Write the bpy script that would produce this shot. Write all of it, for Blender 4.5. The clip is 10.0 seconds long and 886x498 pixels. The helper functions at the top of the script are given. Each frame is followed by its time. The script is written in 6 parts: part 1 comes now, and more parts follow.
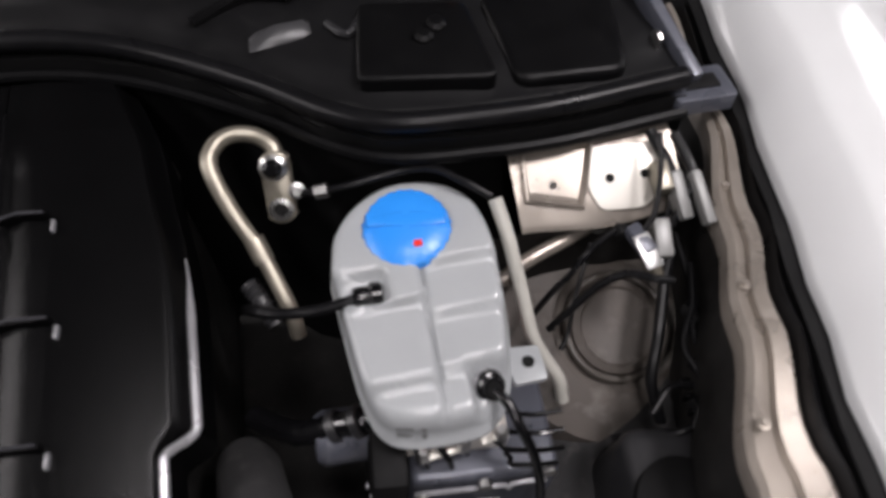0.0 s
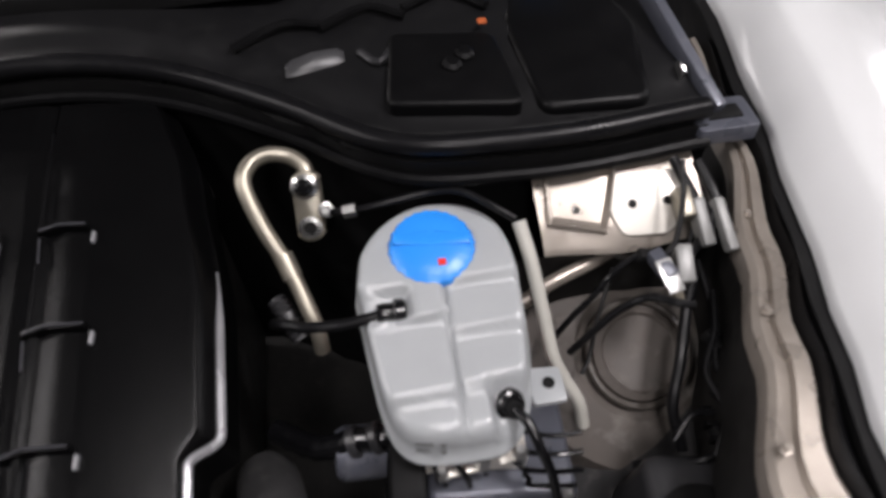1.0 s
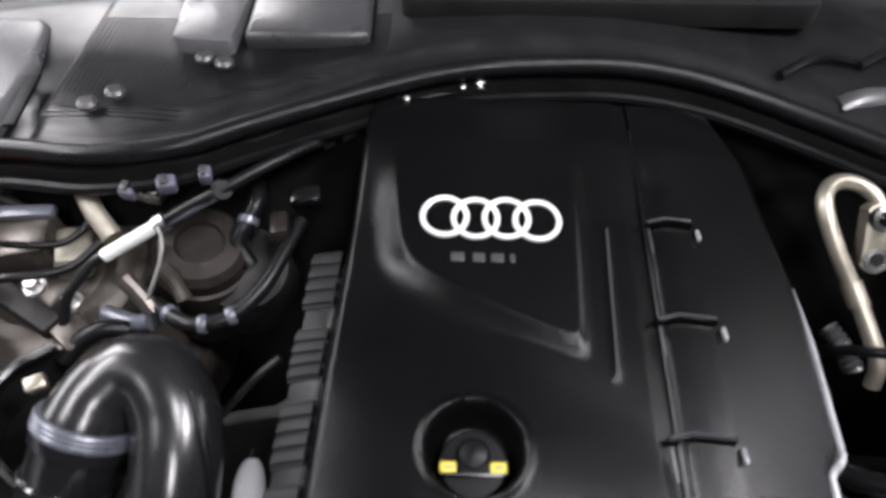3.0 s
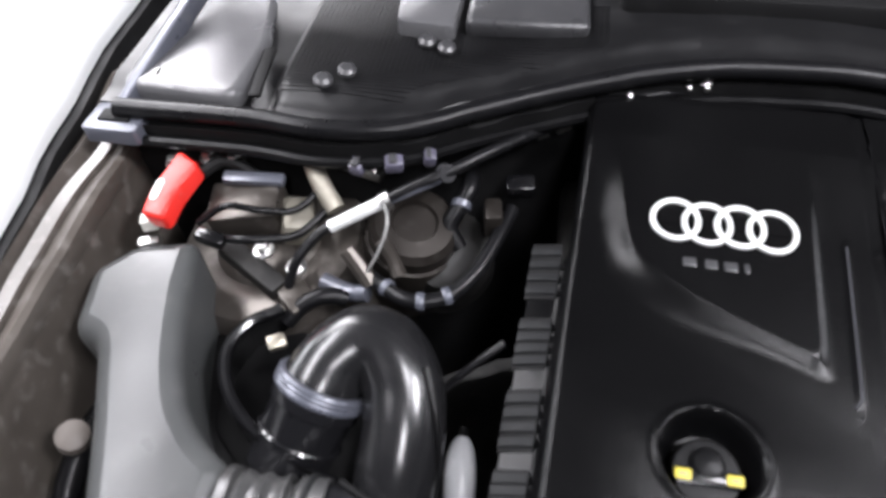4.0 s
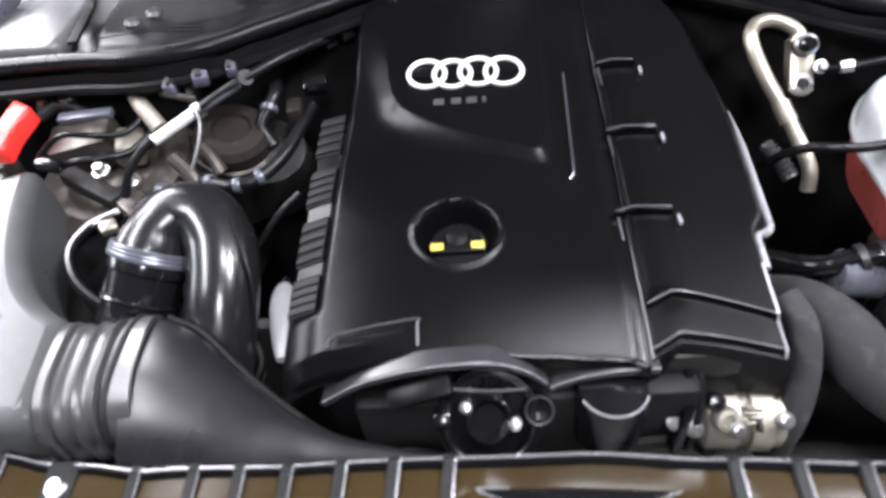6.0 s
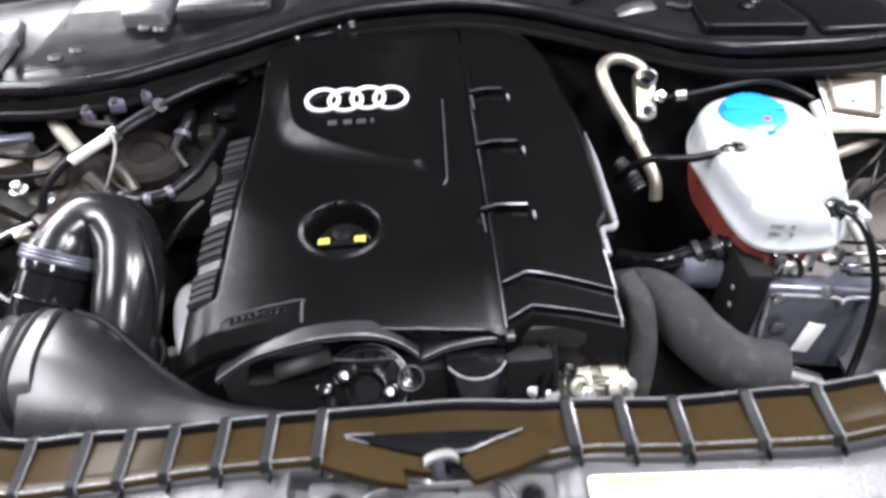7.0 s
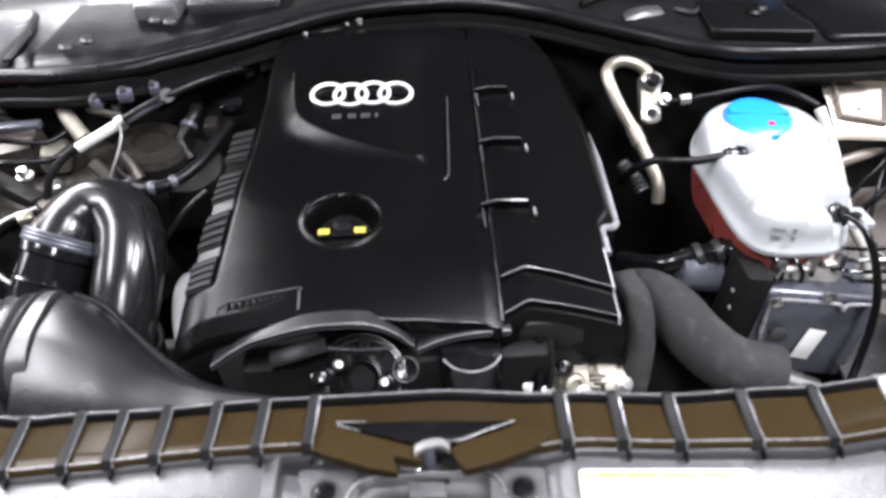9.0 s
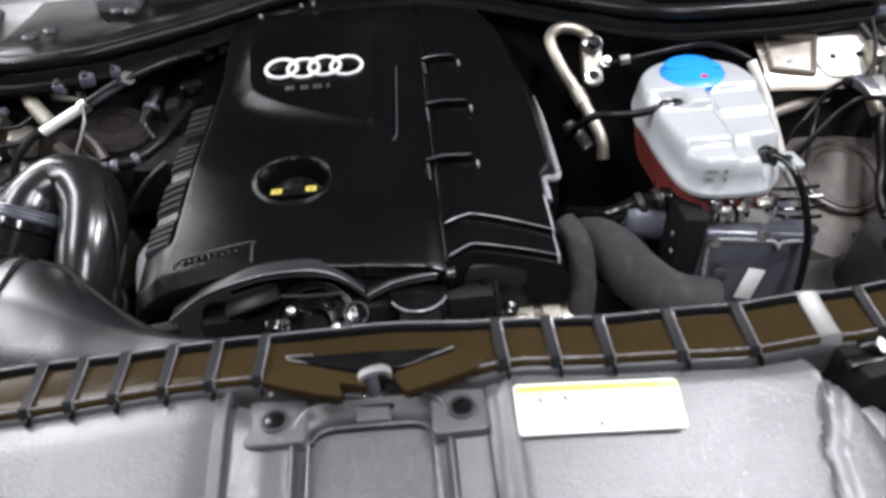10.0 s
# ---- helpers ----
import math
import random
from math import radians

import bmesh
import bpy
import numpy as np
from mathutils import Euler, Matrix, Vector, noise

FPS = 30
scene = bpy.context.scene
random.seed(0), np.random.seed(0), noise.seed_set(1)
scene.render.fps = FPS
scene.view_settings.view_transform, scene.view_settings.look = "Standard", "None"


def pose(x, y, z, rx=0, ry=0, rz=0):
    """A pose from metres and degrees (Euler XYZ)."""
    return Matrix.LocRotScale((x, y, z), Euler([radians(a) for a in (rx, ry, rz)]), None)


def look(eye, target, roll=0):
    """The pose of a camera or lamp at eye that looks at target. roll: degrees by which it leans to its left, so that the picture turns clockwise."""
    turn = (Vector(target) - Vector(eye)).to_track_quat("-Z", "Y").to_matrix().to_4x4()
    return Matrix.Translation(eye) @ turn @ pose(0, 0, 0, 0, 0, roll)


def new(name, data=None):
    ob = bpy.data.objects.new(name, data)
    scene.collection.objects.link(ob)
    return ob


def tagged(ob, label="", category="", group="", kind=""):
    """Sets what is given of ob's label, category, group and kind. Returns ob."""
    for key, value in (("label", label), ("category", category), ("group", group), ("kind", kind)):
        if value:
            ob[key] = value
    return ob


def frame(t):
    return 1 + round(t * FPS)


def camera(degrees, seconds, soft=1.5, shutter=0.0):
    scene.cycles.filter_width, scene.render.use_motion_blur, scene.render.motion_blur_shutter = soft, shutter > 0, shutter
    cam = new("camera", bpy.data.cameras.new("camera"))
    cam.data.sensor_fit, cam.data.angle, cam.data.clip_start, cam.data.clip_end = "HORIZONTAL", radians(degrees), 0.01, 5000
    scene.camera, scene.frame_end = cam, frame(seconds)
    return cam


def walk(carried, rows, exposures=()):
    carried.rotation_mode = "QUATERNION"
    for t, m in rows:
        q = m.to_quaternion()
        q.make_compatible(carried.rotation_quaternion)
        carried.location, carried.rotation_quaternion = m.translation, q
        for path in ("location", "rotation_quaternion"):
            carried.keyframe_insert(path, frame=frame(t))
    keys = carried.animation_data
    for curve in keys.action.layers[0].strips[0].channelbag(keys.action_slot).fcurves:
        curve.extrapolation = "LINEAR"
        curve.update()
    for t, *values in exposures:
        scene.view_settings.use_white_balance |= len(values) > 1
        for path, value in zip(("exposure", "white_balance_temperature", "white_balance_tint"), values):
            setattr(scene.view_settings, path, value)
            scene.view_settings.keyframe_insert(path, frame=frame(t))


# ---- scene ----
cam = camera(67.67, 10.0, soft=3.1)
cam.data.dof.use_dof, cam.data.dof.focus_distance, cam.data.dof.aperture_fstop = True, 0.79, 3.2
PATH = [
    (0, (0.372, 0.039, 1.321), (0.587, 1.175, -0.311), -1.3),
    (0.3, (0.406, 0.028, 1.3), (0.519, 1.264, -0.268), -5.4),
    (0.5, (0.383, 0.022, 1.311), (0.563, 1.24, -0.266), -1.8),
    (1, (0.369, 0.019, 1.321), (0.529, 1.259, -0.24), -2.6),
    (1.5, (0.283, 0.027, 1.34), (0.462, 1.303, -0.19), -1.5),
    (2, (0.158, 0.01, 1.322), (0.301, 1.365, -0.142), -0.7),
    (2.5, (0.011, 0.024, 1.325), (0.133, 1.348, -0.169), 1.5),
    (3, (-0.102, 0.025, 1.312), (-0.119, 1.372, -0.167), 0.5),
    (3.2, (-0.139, 0.023, 1.325), (-0.228, 1.346, -0.172), -0.7),
    (4.3, (-0.236, 0.014, 1.322), (-0.512, 1.297, -0.188), -1.7),
    (4.5, (-0.234, 0.013, 1.32), (-0.517, 1.295, -0.189), -1.8),
    (5, (-0.156, -0.03, 1.272), (-0.462, 1.263, -0.223), -6.7),
    (5.5, (-0.097, -0.11, 1.269), (-0.332, 1.205, -0.219), -7.0),
    (6, (-0.057, -0.184, 1.276), (-0.181, 1.203, -0.16), -7.4),
    (6.2, (-0.038, -0.216, 1.274), (-0.084, 1.201, -0.137), -7.6),
    (7.3, (0.008, -0.303, 1.27), (0.055, 1.248, 0.008), -3.0),
    (7.5, (0.005, -0.3, 1.267), (0.031, 1.259, 0.014), -3.0),
    (8, (0.002, -0.3, 1.262), (0.009, 1.267, 0.019), -3.1),
    (8.5, (0.002, -0.299, 1.261), (0.018, 1.256, 0.002), -2.3),
    (9, (0.012, -0.308, 1.258), (0.04, 1.241, -0.007), -2.5),
    (9.5, (0.038, -0.346, 1.241), (0.06, 1.226, 0.005), -3.8),
    (10, (0.055, -0.375, 1.226), (0.102, 1.196, -0.011), -4.7),
]
EXPOSURES = [(0, -1.1, 6900, 16), (1.5, -0.96, 6900, 15), (2.0, -0.88, 6900, 15), (2.5, -0.5, 6800, 14), (3.2, 0.13, 6600, 13), (4.5, 0.23, 6500, 13), (5.5, 0.5, 6500, 13), (6.2, 0.65, 6400, 13), (8, 0.46, 6500, 13), (9, 0.43, 6500, 13), (9.5, 0.36, 6500, 12), (10, -0.17, 6500, 12)]
walk(cam, [(t, look(eye, target, roll)) for t, eye, target, roll in PATH], EXPOSURES)

# ---- light: ceiling lamps, an added panel and added windows, all out of view ----
world = bpy.data.worlds.new("world")
scene.world = world
world.use_nodes = True
world.node_tree.nodes["Background"].inputs[0].default_value = (0.9, 0.95, 1.0, 1)
world.node_tree.nodes["Background"].inputs[1].default_value = 0.02

# placed from highlights; the (0.3, -1.6) lamp is an added front fill
LIGHTS = [(1.55, -0.08, 3.0, 0.5, 0.6, 104), (0.54, -0.12, 3.0, 0.45, 0.36, 25), (2.7, 0.6, 3.0, 0.3, 0.6, 18), (0.3, -1.6, 3.0, 0.3, 0.9, 54), (-2.0, 0.25, 3.0, 0.45, 1.9, 92)]
# unseen panel added to brighten the airbox lid and left cowl
PANELS = [(-2.7, 2.95, 3.05, 2.4, 2.4, 330)]
# unseen windows, added as side fill lights
WINDOWS = [(1, 4.44, 1.6, 1.6, 90), (-1, -4.44, 1.4, 1.7, 130)]


# ---- materials ----
def mat(name, col, rough=0.5, metal=0.0, grain=500.0, bump=0.1, var=0.15, coat=0.0, dust=0.0, trans=0.0, sss=0.0, emit=0.0, dist=0.0004, spots=60.0, spec=0.5, even=0.0):
    m = bpy.data.materials.new(name)
    m.use_nodes = True
    nt = m.node_tree
    b = nt.nodes["Principled BSDF"]
    tc = nt.nodes.new("ShaderNodeTexCoord")
    fine = nt.nodes.new("ShaderNodeTexNoise")
    fine.inputs["Scale"].default_value, fine.inputs["Detail"].default_value = grain, 3
    big = nt.nodes.new("ShaderNodeTexNoise")
    big.inputs["Scale"].default_value, big.inputs["Detail"].default_value = 22, 5
    nt.links.new(tc.outputs["Object"], fine.inputs["Vector"])
    nt.links.new(tc.outputs["Object"], big.inputs["Vector"])
    mix = nt.nodes.new("ShaderNodeMix")
    mix.data_type = "RGBA"
    mix.inputs[6].default_value = (*[c * (1 - var) for c in col], 1)
    mix.inputs[7].default_value = (*[min(1, c * (1 + var)) for c in col], 1)
    nt.links.new(big.outputs["Fac"], mix.inputs[0])
    out = mix.outputs[2]
    rr = nt.nodes.new("ShaderNodeMapRange")
    rr.inputs["From Min"].default_value, rr.inputs["From Max"].default_value = 0.3, 0.7
    rr.inputs["To Min"].default_value, rr.inputs["To Max"].default_value = rough * (0.85 + 0.12 * even), min(1, rough * (1.2 - 0.16 * even))
    nt.links.new(big.outputs["Fac"], rr.inputs["Value"])
    rout = rr.outputs[0]
    if dust:
        sp = nt.nodes.new("ShaderNodeTexNoise")
        sp.inputs["Scale"].default_value, sp.inputs["Detail"].default_value = spots, 8
        nt.links.new(tc.outputs["Object"], sp.inputs["Vector"])
        ramp = nt.nodes.new("ShaderNodeMapRange")
        ramp.inputs["From Min"].default_value, ramp.inputs["From Max"].default_value = 0.55, 0.8
        ramp.inputs["To Max"].default_value = dust
        nt.links.new(sp.outputs["Fac"], ramp.inputs["Value"])
        m2 = nt.nodes.new("ShaderNodeMix")
        m2.data_type = "RGBA"
        m2.inputs[7].default_value = (0.3, 0.285, 0.265, 1)
        nt.links.new(ramp.outputs[0], m2.inputs[0])
        nt.links.new(out, m2.inputs[6])
        out = m2.outputs[2]
        ad = nt.nodes.new("ShaderNodeMath")
        ad.operation = "ADD"
        ad.use_clamp = True
        nt.links.new(rout, ad.inputs[0])
        nt.links.new(ramp.outputs[0], ad.inputs[1])
        rout = ad.outputs[0]
    nt.links.new(out, b.inputs["Base Color"])
    nt.links.new(rout, b.inputs["Roughness"])
    b.inputs["Metallic"].default_value = metal
    b.inputs["Specular IOR Level"].default_value = spec
    b.inputs["Coat Weight"].default_value = coat
    b.inputs["Coat Roughness"].default_value = 0.06
    b.inputs["Transmission Weight"].default_value = trans
    if sss:
        b.inputs["Subsurface Weight"].default_value = sss
        b.inputs["Subsurface Radius"].default_value = (0.01, 0.01, 0.01)
    if emit:
        b.inputs["Emission Color"].default_value = (*col, 1)
        b.inputs["Emission Strength"].default_value = emit
    if bump:
        bp = nt.nodes.new("ShaderNodeBump")
        bp.inputs["Strength"].default_value, bp.inputs["Distance"].default_value = bump, dist
        nt.links.new(fine.outputs["Fac"], bp.inputs["Height"])
        nt.links.new(bp.outputs[0], b.inputs["Normal"])
    return m


COVER = mat("grained_black_plastic", (0.002, 0.002, 0.0022), 0.25, grain=480, bump=0.42, var=0.2, dust=0.0, spec=0.15, even=1.0, dist=0.0006)
BLACK = mat("black_plastic", (0.0032, 0.0032, 0.0035), 0.35, grain=900, bump=0.2, dust=0.006, spec=0.13)
MATTE = mat("matte_black_plastic", (0.003, 0.003, 0.0032), 0.65, grain=700, bump=0.4, dust=0.01, spec=0.2)
GLOSS = mat("gloss_black_plastic", (0.0035, 0.0035, 0.004), 0.17, grain=200, bump=0.05, dust=0.006)
# base colour raised to paint highlights on black plastic
SHINE = mat("highlight_black_plastic", (0.05, 0.05, 0.056), 0.15, grain=200, bump=0.03, dust=0.0)
RUBBER = mat("black_rubber", (0.005, 0.005, 0.0056), 0.3, grain=600, bump=0.12, dust=0.012, spec=0.18)
GREY = mat("dark_grey_plastic", (0.035, 0.035, 0.037), 0.3, grain=1300, bump=0.2, dust=0.05)
TRIM = mat("light_grained_grey_plastic", (0.08, 0.08, 0.083), 0.23, grain=420, bump=0.5, var=0.12, dust=0.03, dist=0.0012)
LID = mat("grey_airbox_plastic", (0.05, 0.052, 0.052), 0.32, grain=1300, bump=0.2, dust=0.06, spec=0.36)
BROWN = mat("brown_lacquer", (0.026, 0.0175, 0.0075), 0.16, grain=300, bump=0.02, var=0.15, dust=0.05, spots=400, spec=0.05)
CHAMP = mat("champagne_paint", (0.31, 0.275, 0.24), 0.28, metal=0.55, grain=900, bump=0.08, var=0.35, dust=0.22)
WHITE = mat("white_paint", (0.6, 0.61, 0.61), 0.22, grain=60, bump=0.0, var=0.03, coat=0.5)
TANK = mat("milky_white_plastic", (0.335, 0.35, 0.358), 0.22, grain=60, bump=0.12, var=0.08, sss=0.15, dist=0.001)
COWL = mat("satin_cowl_plastic", (0.006, 0.006, 0.0065), 0.38, grain=700, bump=0.2, dust=0.012, spec=0.28)
DULL = mat("dull_plated_steel", (0.2, 0.2, 0.195), 0.42, metal=0.35, grain=300, bump=0.2, var=0.25, dust=0.1)
COOLANT = mat("coolant_red_plastic", (0.22, 0.045, 0.038), 0.3, grain=300, bump=0.05)
BLUE = mat("blue_plastic", (0.012, 0.24, 0.75), 0.32, grain=500, bump=0.1, var=0.08)
RED = mat("red_plastic", (0.68, 0.025, 0.018), 0.4, grain=500, bump=0.1, var=0.08)
YELLOW = mat("yellow_print", (0.45, 0.37, 0.04), 0.5, bump=0, var=0.12)
LEMON = mat("lemon_print", (0.75, 0.75, 0.12), 0.4, bump=0, var=0.03)
PAPER = mat("white_sticker", (0.8, 0.8, 0.78), 0.4, bump=0, var=0.03)
INK = mat("dark_print", (0.12, 0.12, 0.12), 0.5, bump=0, var=0.1)
SILVER = mat("satin_silver", (0.78, 0.79, 0.78), 0.3, metal=0.35, grain=100, bump=0.02, var=0.05)
PRIMER = mat("dusty_dark_primer", (0.07, 0.062, 0.055), 0.32, metal=0.6, grain=500, bump=0.2, var=0.3, dust=0.3)
LINER = mat("dusty_wing_liner", (0.06, 0.052, 0.045), 0.34, grain=300, bump=0.3, var=0.3, dust=0.3)
TOWER = mat("dusty_brown_primer", (0.075, 0.064, 0.056), 0.6, metal=0.05, grain=300, bump=0.3, var=0.45, dust=0.45, spots=45)
BARE = mat("bare_alloy_plate", (0.7, 0.67, 0.61), 0.35, metal=0.2, grain=400, bump=0.1, var=0.08, dust=0.06)
CHROME = mat("polished_chrome", (0.82, 0.82, 0.82), 0.14, metal=1, grain=100, bump=0.02, var=0.05)
STEEL = mat("zinc_steel", (0.5, 0.5, 0.49), 0.3, metal=1, grain=300, bump=0.1, dust=0.15)
GOLD = mat("passivated_alloy", (0.31, 0.285, 0.235), 0.36, metal=0.75, grain=500, bump=0.15, var=0.3, dust=0.2)
CAST = mat("cast_alloy", (0.3, 0.28, 0.235), 0.5, metal=0.7, grain=250, bump=0.8, var=0.3, dust=0.35)
FOAM = mat("grey_foam_sleeve", (0.014, 0.0136, 0.0142), 0.85, grain=900, bump=0.9, var=0.25, dust=0.12)
PIPE = mat("ivory_pipe", (0.44, 0.43, 0.39), 0.33, grain=200, bump=0.05)
DARK = mat("dark_iron", (0.006, 0.0055, 0.005), 0.6, metal=0.2, grain=120, bump=0.8, var=0.4, dust=0.05)
ORANGE = mat("orange_mark", (0.4, 0.09, 0.025), 0.5, bump=0)
SMOKE = mat("smoked_plastic", (0.006, 0.006, 0.0068), 0.14, grain=200, bump=0.03)
ROOM = mat("grey_wall_paint", (0.07, 0.072, 0.075), 0.8, grain=80, bump=0.1, var=0.04)
FLOOR = mat("grey_screed", (0.2, 0.2, 0.2), 0.45, grain=90, bump=0.2, var=0.12, dust=0.1)
LAMP = mat("lamp_diffuser", (1, 0.98, 0.95), 0.5, bump=0, emit=6)
GLASS = mat("dark_windscreen_glass", (0.01, 0.012, 0.012), 0.05, bump=0, coat=0.3)
CERAMIC = mat("black_ceramic", (0.008, 0.008, 0.009), 0.3, bump=0)
# pale colour for painted edge highlights, also used on small metal trim
BRIGHT = mat("edge_glint_and_trim", (0.34, 0.34, 0.355), 0.26, metal=0.4, grain=300, bump=0.15, var=0.35)
SPECK = mat("speckled_grey_plastic", (0.085, 0.085, 0.088), 0.2, grain=420, bump=1.0, var=0.2, dust=0.05, dist=0.0028)
STRAP = mat("dark_strap_plastic", (0.011, 0.0115, 0.012), 0.55, grain=700, bump=0.2, dust=0.03, spec=0.14)
WORN = mat("worn_black_plastic", (0.02, 0.02, 0.0215), 0.33, grain=700, bump=0.3, dust=0.05)
SLATE = mat("blue_grey_alloy", (0.085, 0.09, 0.11), 0.3, metal=0.3, grain=500, bump=0.1, var=0.2, dust=0.15)



# ---- mesh tools ----
def thing(name, at, label, category, group="", kind=""):
    e = new(name)
    e.location = at
    e.empty_display_size = 0.02
    return tagged(e, label, category, group, kind)


def part(name, bm, material, parent=None, label="", sharp=32, smooth=True):
    bmesh.ops.recalc_face_normals(bm, faces=bm.faces)
    for fc in bm.faces:
        fc.smooth = smooth
    if smooth:
        lim = radians(sharp)
        for ed in bm.edges:
            ed.smooth = not (len(ed.link_faces) == 2 and ed.calc_face_angle(0) > lim)
    me = bpy.data.meshes.new(name)
    bm.to_mesh(me)
    bm.free()
    me.materials.append(material)
    ob = new(name, me)
    if parent:
        ob.parent = parent
        ob.matrix_parent_inverse = Matrix.Translation(-Vector(parent.location))
    if label:
        ob["label"] = label
    return ob


def solo(name, bm, material, label, category, group="", kind="", sharp=32):
    return tagged(part(name, bm, material, None, "", sharp), label, category, group, kind)


def box(c, s, rot=(0, 0, 0), bev=0.002, bm=None, seg=2):
    own = bmesh.new()
    bmesh.ops.create_cube(own, size=1, matrix=Matrix.Diagonal((*s, 1)))
    if bev:
        bmesh.ops.bevel(own, geom=own.edges[:], offset=bev, segments=seg, affect="EDGES", profile=0.5)
    bmesh.ops.transform(own, matrix=pose(*c, *rot), verts=own.verts)
    return join(bm, own)


def join(bm, own):
    if bm is None:
        return own
    me = bpy.data.meshes.new("tmp")
    own.to_mesh(me)
    own.free()
    bm.from_mesh(me)
    bpy.data.meshes.remove(me)
    return bm


def lathe(profile, m, seg=32, bm=None, closed=True):
    """profile: (r, z) from bottom to top; m: the pose of the axis."""
    bm = bm or bmesh.new()
    rings = []
    for r, z in profile:
        rings.append([bm.verts.new(m @ Vector((r * math.cos(a), r * math.sin(a), z))) for a in [i * math.tau / seg for i in range(seg)]])
    for a, b in zip(rings, rings[1:]):
        for i in range(seg):
            bm.faces.new((a[i], a[(i + 1) % seg], b[(i + 1) % seg], b[i]))
    if closed:
        bm.faces.new(rings[0])
        bm.faces.new(rings[-1])
    return bm


def spline(pts, n=8):
    p = [Vector(q) for q in pts]
    if len(p) < 3:
        return p
    out = []
    ext = [2 * p[0] - p[1]] + p + [2 * p[-1] - p[-2]]
    for i in range(1, len(ext) - 2):
        a, b, c, d = ext[i - 1:i + 3]
        for k in range(n):
            t = k / n
            out.append(0.5 * ((2 * b) + (c - a) * t + (2 * a - 5 * b + 4 * c - d) * t * t + (3 * b - a - 3 * c + d) * t ** 3))
    return out + [p[-1]]


def tube(pts, r, seg=12, n=8, bm=None, loop=False):
    """r: a radius or a function of 0..1 along the path."""
    bm = bm or bmesh.new()
    p = spline(pts, n) if n > 1 else [Vector(q) for q in pts]
    rings, side = [], None
    for i, q in enumerate(p):
        d = (p[min(i + 1, len(p) - 1)] - p[max(i - 1, 0)]).normalized()
        if loop:
            d = (p[(i + 1) % len(p)] - p[i - 1]).normalized()
        if side is None:
            side = d.orthogonal().normalized()
        side = (side - d * side.dot(d)).normalized()
        up = d.cross(side)
        rad = r(i / (len(p) - 1)) if callable(r) else r
        rings.append([bm.verts.new(q + rad * (side * math.cos(a) + up * math.sin(a))) for a in [j * math.tau / seg for j in range(seg)]])
    pairs = list(zip(rings, rings[1:])) + ([(rings[-1], rings[0])] if loop else [])
    for a, b in pairs:
        for j in range(seg):
            bm.faces.new((a[j], a[(j + 1) % seg], b[(j + 1) % seg], b[j]))
    if not loop:
        bm.faces.new(rings[0])
        bm.faces.new(rings[-1])
    return bm


def loft(rings, cap=True, bm=None, ring=True):
    bm = bm or bmesh.new()
    vs = [[bm.verts.new(q) for q in r] for r in rings]
    n = len(vs[0])
    for a, b in zip(vs, vs[1:]):
        for j in range(n if ring else n - 1):
            bm.faces.new((a[j], a[(j + 1) % n], b[(j + 1) % n], b[j]))
    if cap and ring:
        bm.faces.new(vs[0])
        bm.faces.new(vs[-1])
    return bm


def plate(outline, z0, z1, bev=0.002, seg=2, warp=None, m=None, bm=None, top_only=True):
    own = bmesh.new()
    base = [own.verts.new((x, y, z0)) for x, y in outline]
    fc = own.faces.new(base)
    top = bmesh.ops.extrude_face_region(own, geom=[fc])
    tv = [v for v in top["geom"] if isinstance(v, bmesh.types.BMVert)]
    for v in tv:
        v.co.z = z1
    if bev:
        es = [e for e in own.edges if all(abs(v.co.z - z1) < 1e-6 for v in e.verts)] if top_only else own.edges[:]
        bmesh.ops.bevel(own, geom=es, offset=bev, segments=seg, affect="EDGES", profile=0.5, clamp_overlap=True)
    if warp:
        for v in own.verts:
            v.co = warp(v.co)
    if m:
        bmesh.ops.transform(own, matrix=m, verts=own.verts)
    return join(bm, own)


def sheet(fn, nu, nv, thick=0.003, bm=None, skirt=0.0):
    """fn(u, v) gives a point for u, v in 0..1; the sheet has thickness downwards, or a skirt at its rim."""
    bm = bm or bmesh.new()
    top = [[bm.verts.new(fn(i / nu, j / nv)) for j in range(nv + 1)] for i in range(nu + 1)]
    for i in range(nu):
        for j in range(nv):
            bm.faces.new((top[i][j], top[i + 1][j], top[i + 1][j + 1], top[i][j + 1]))
    rim = [top[i][0] for i in range(nu + 1)] + [top[nu][j] for j in range(1, nv + 1)] + [top[i][nv] for i in range(nu - 1, -1, -1)] + [top[0][j] for j in range(nv - 1, 0, -1)]
    low = [bm.verts.new(v.co - Vector((0, 0, max(thick, skirt)))) for v in rim]
    for i in range(len(rim)):
        k = (i + 1) % len(rim)
        bm.faces.new((rim[i], rim[k], low[k], low[i]))
    return bm


def ss(a, b, x):
    t = min(1, max(0, (x - a) / (b - a)))
    return t * t * (3 - 2 * t)


def interp(tab, x):
    for (x0, y0), (x1, y1) in zip(tab, tab[1:]):
        if x <= x1:
            t = ss(x0, x1, x)
            return y0 + (y1 - y0) * t
    return tab[-1][1]


def rounded(pts, r, n=5):
    """The outline with its corners rounded."""
    out, k = [], len(pts)
    for i in range(k):
        a, b, c = (Vector(pts[j % k]) for j in (i - 1, i, i + 1))
        u, w = a - b, c - b
        d = min(r, u.length * 0.45, w.length * 0.45)
        p, q = b + u.normalized() * d, b + w.normalized() * d
        for j in range(n + 1):
            t = j / n
            s = p * (1 - t) ** 2 + 2 * b * t * (1 - t) + q * t * t
            out.append((s.x, s.y))
    return out


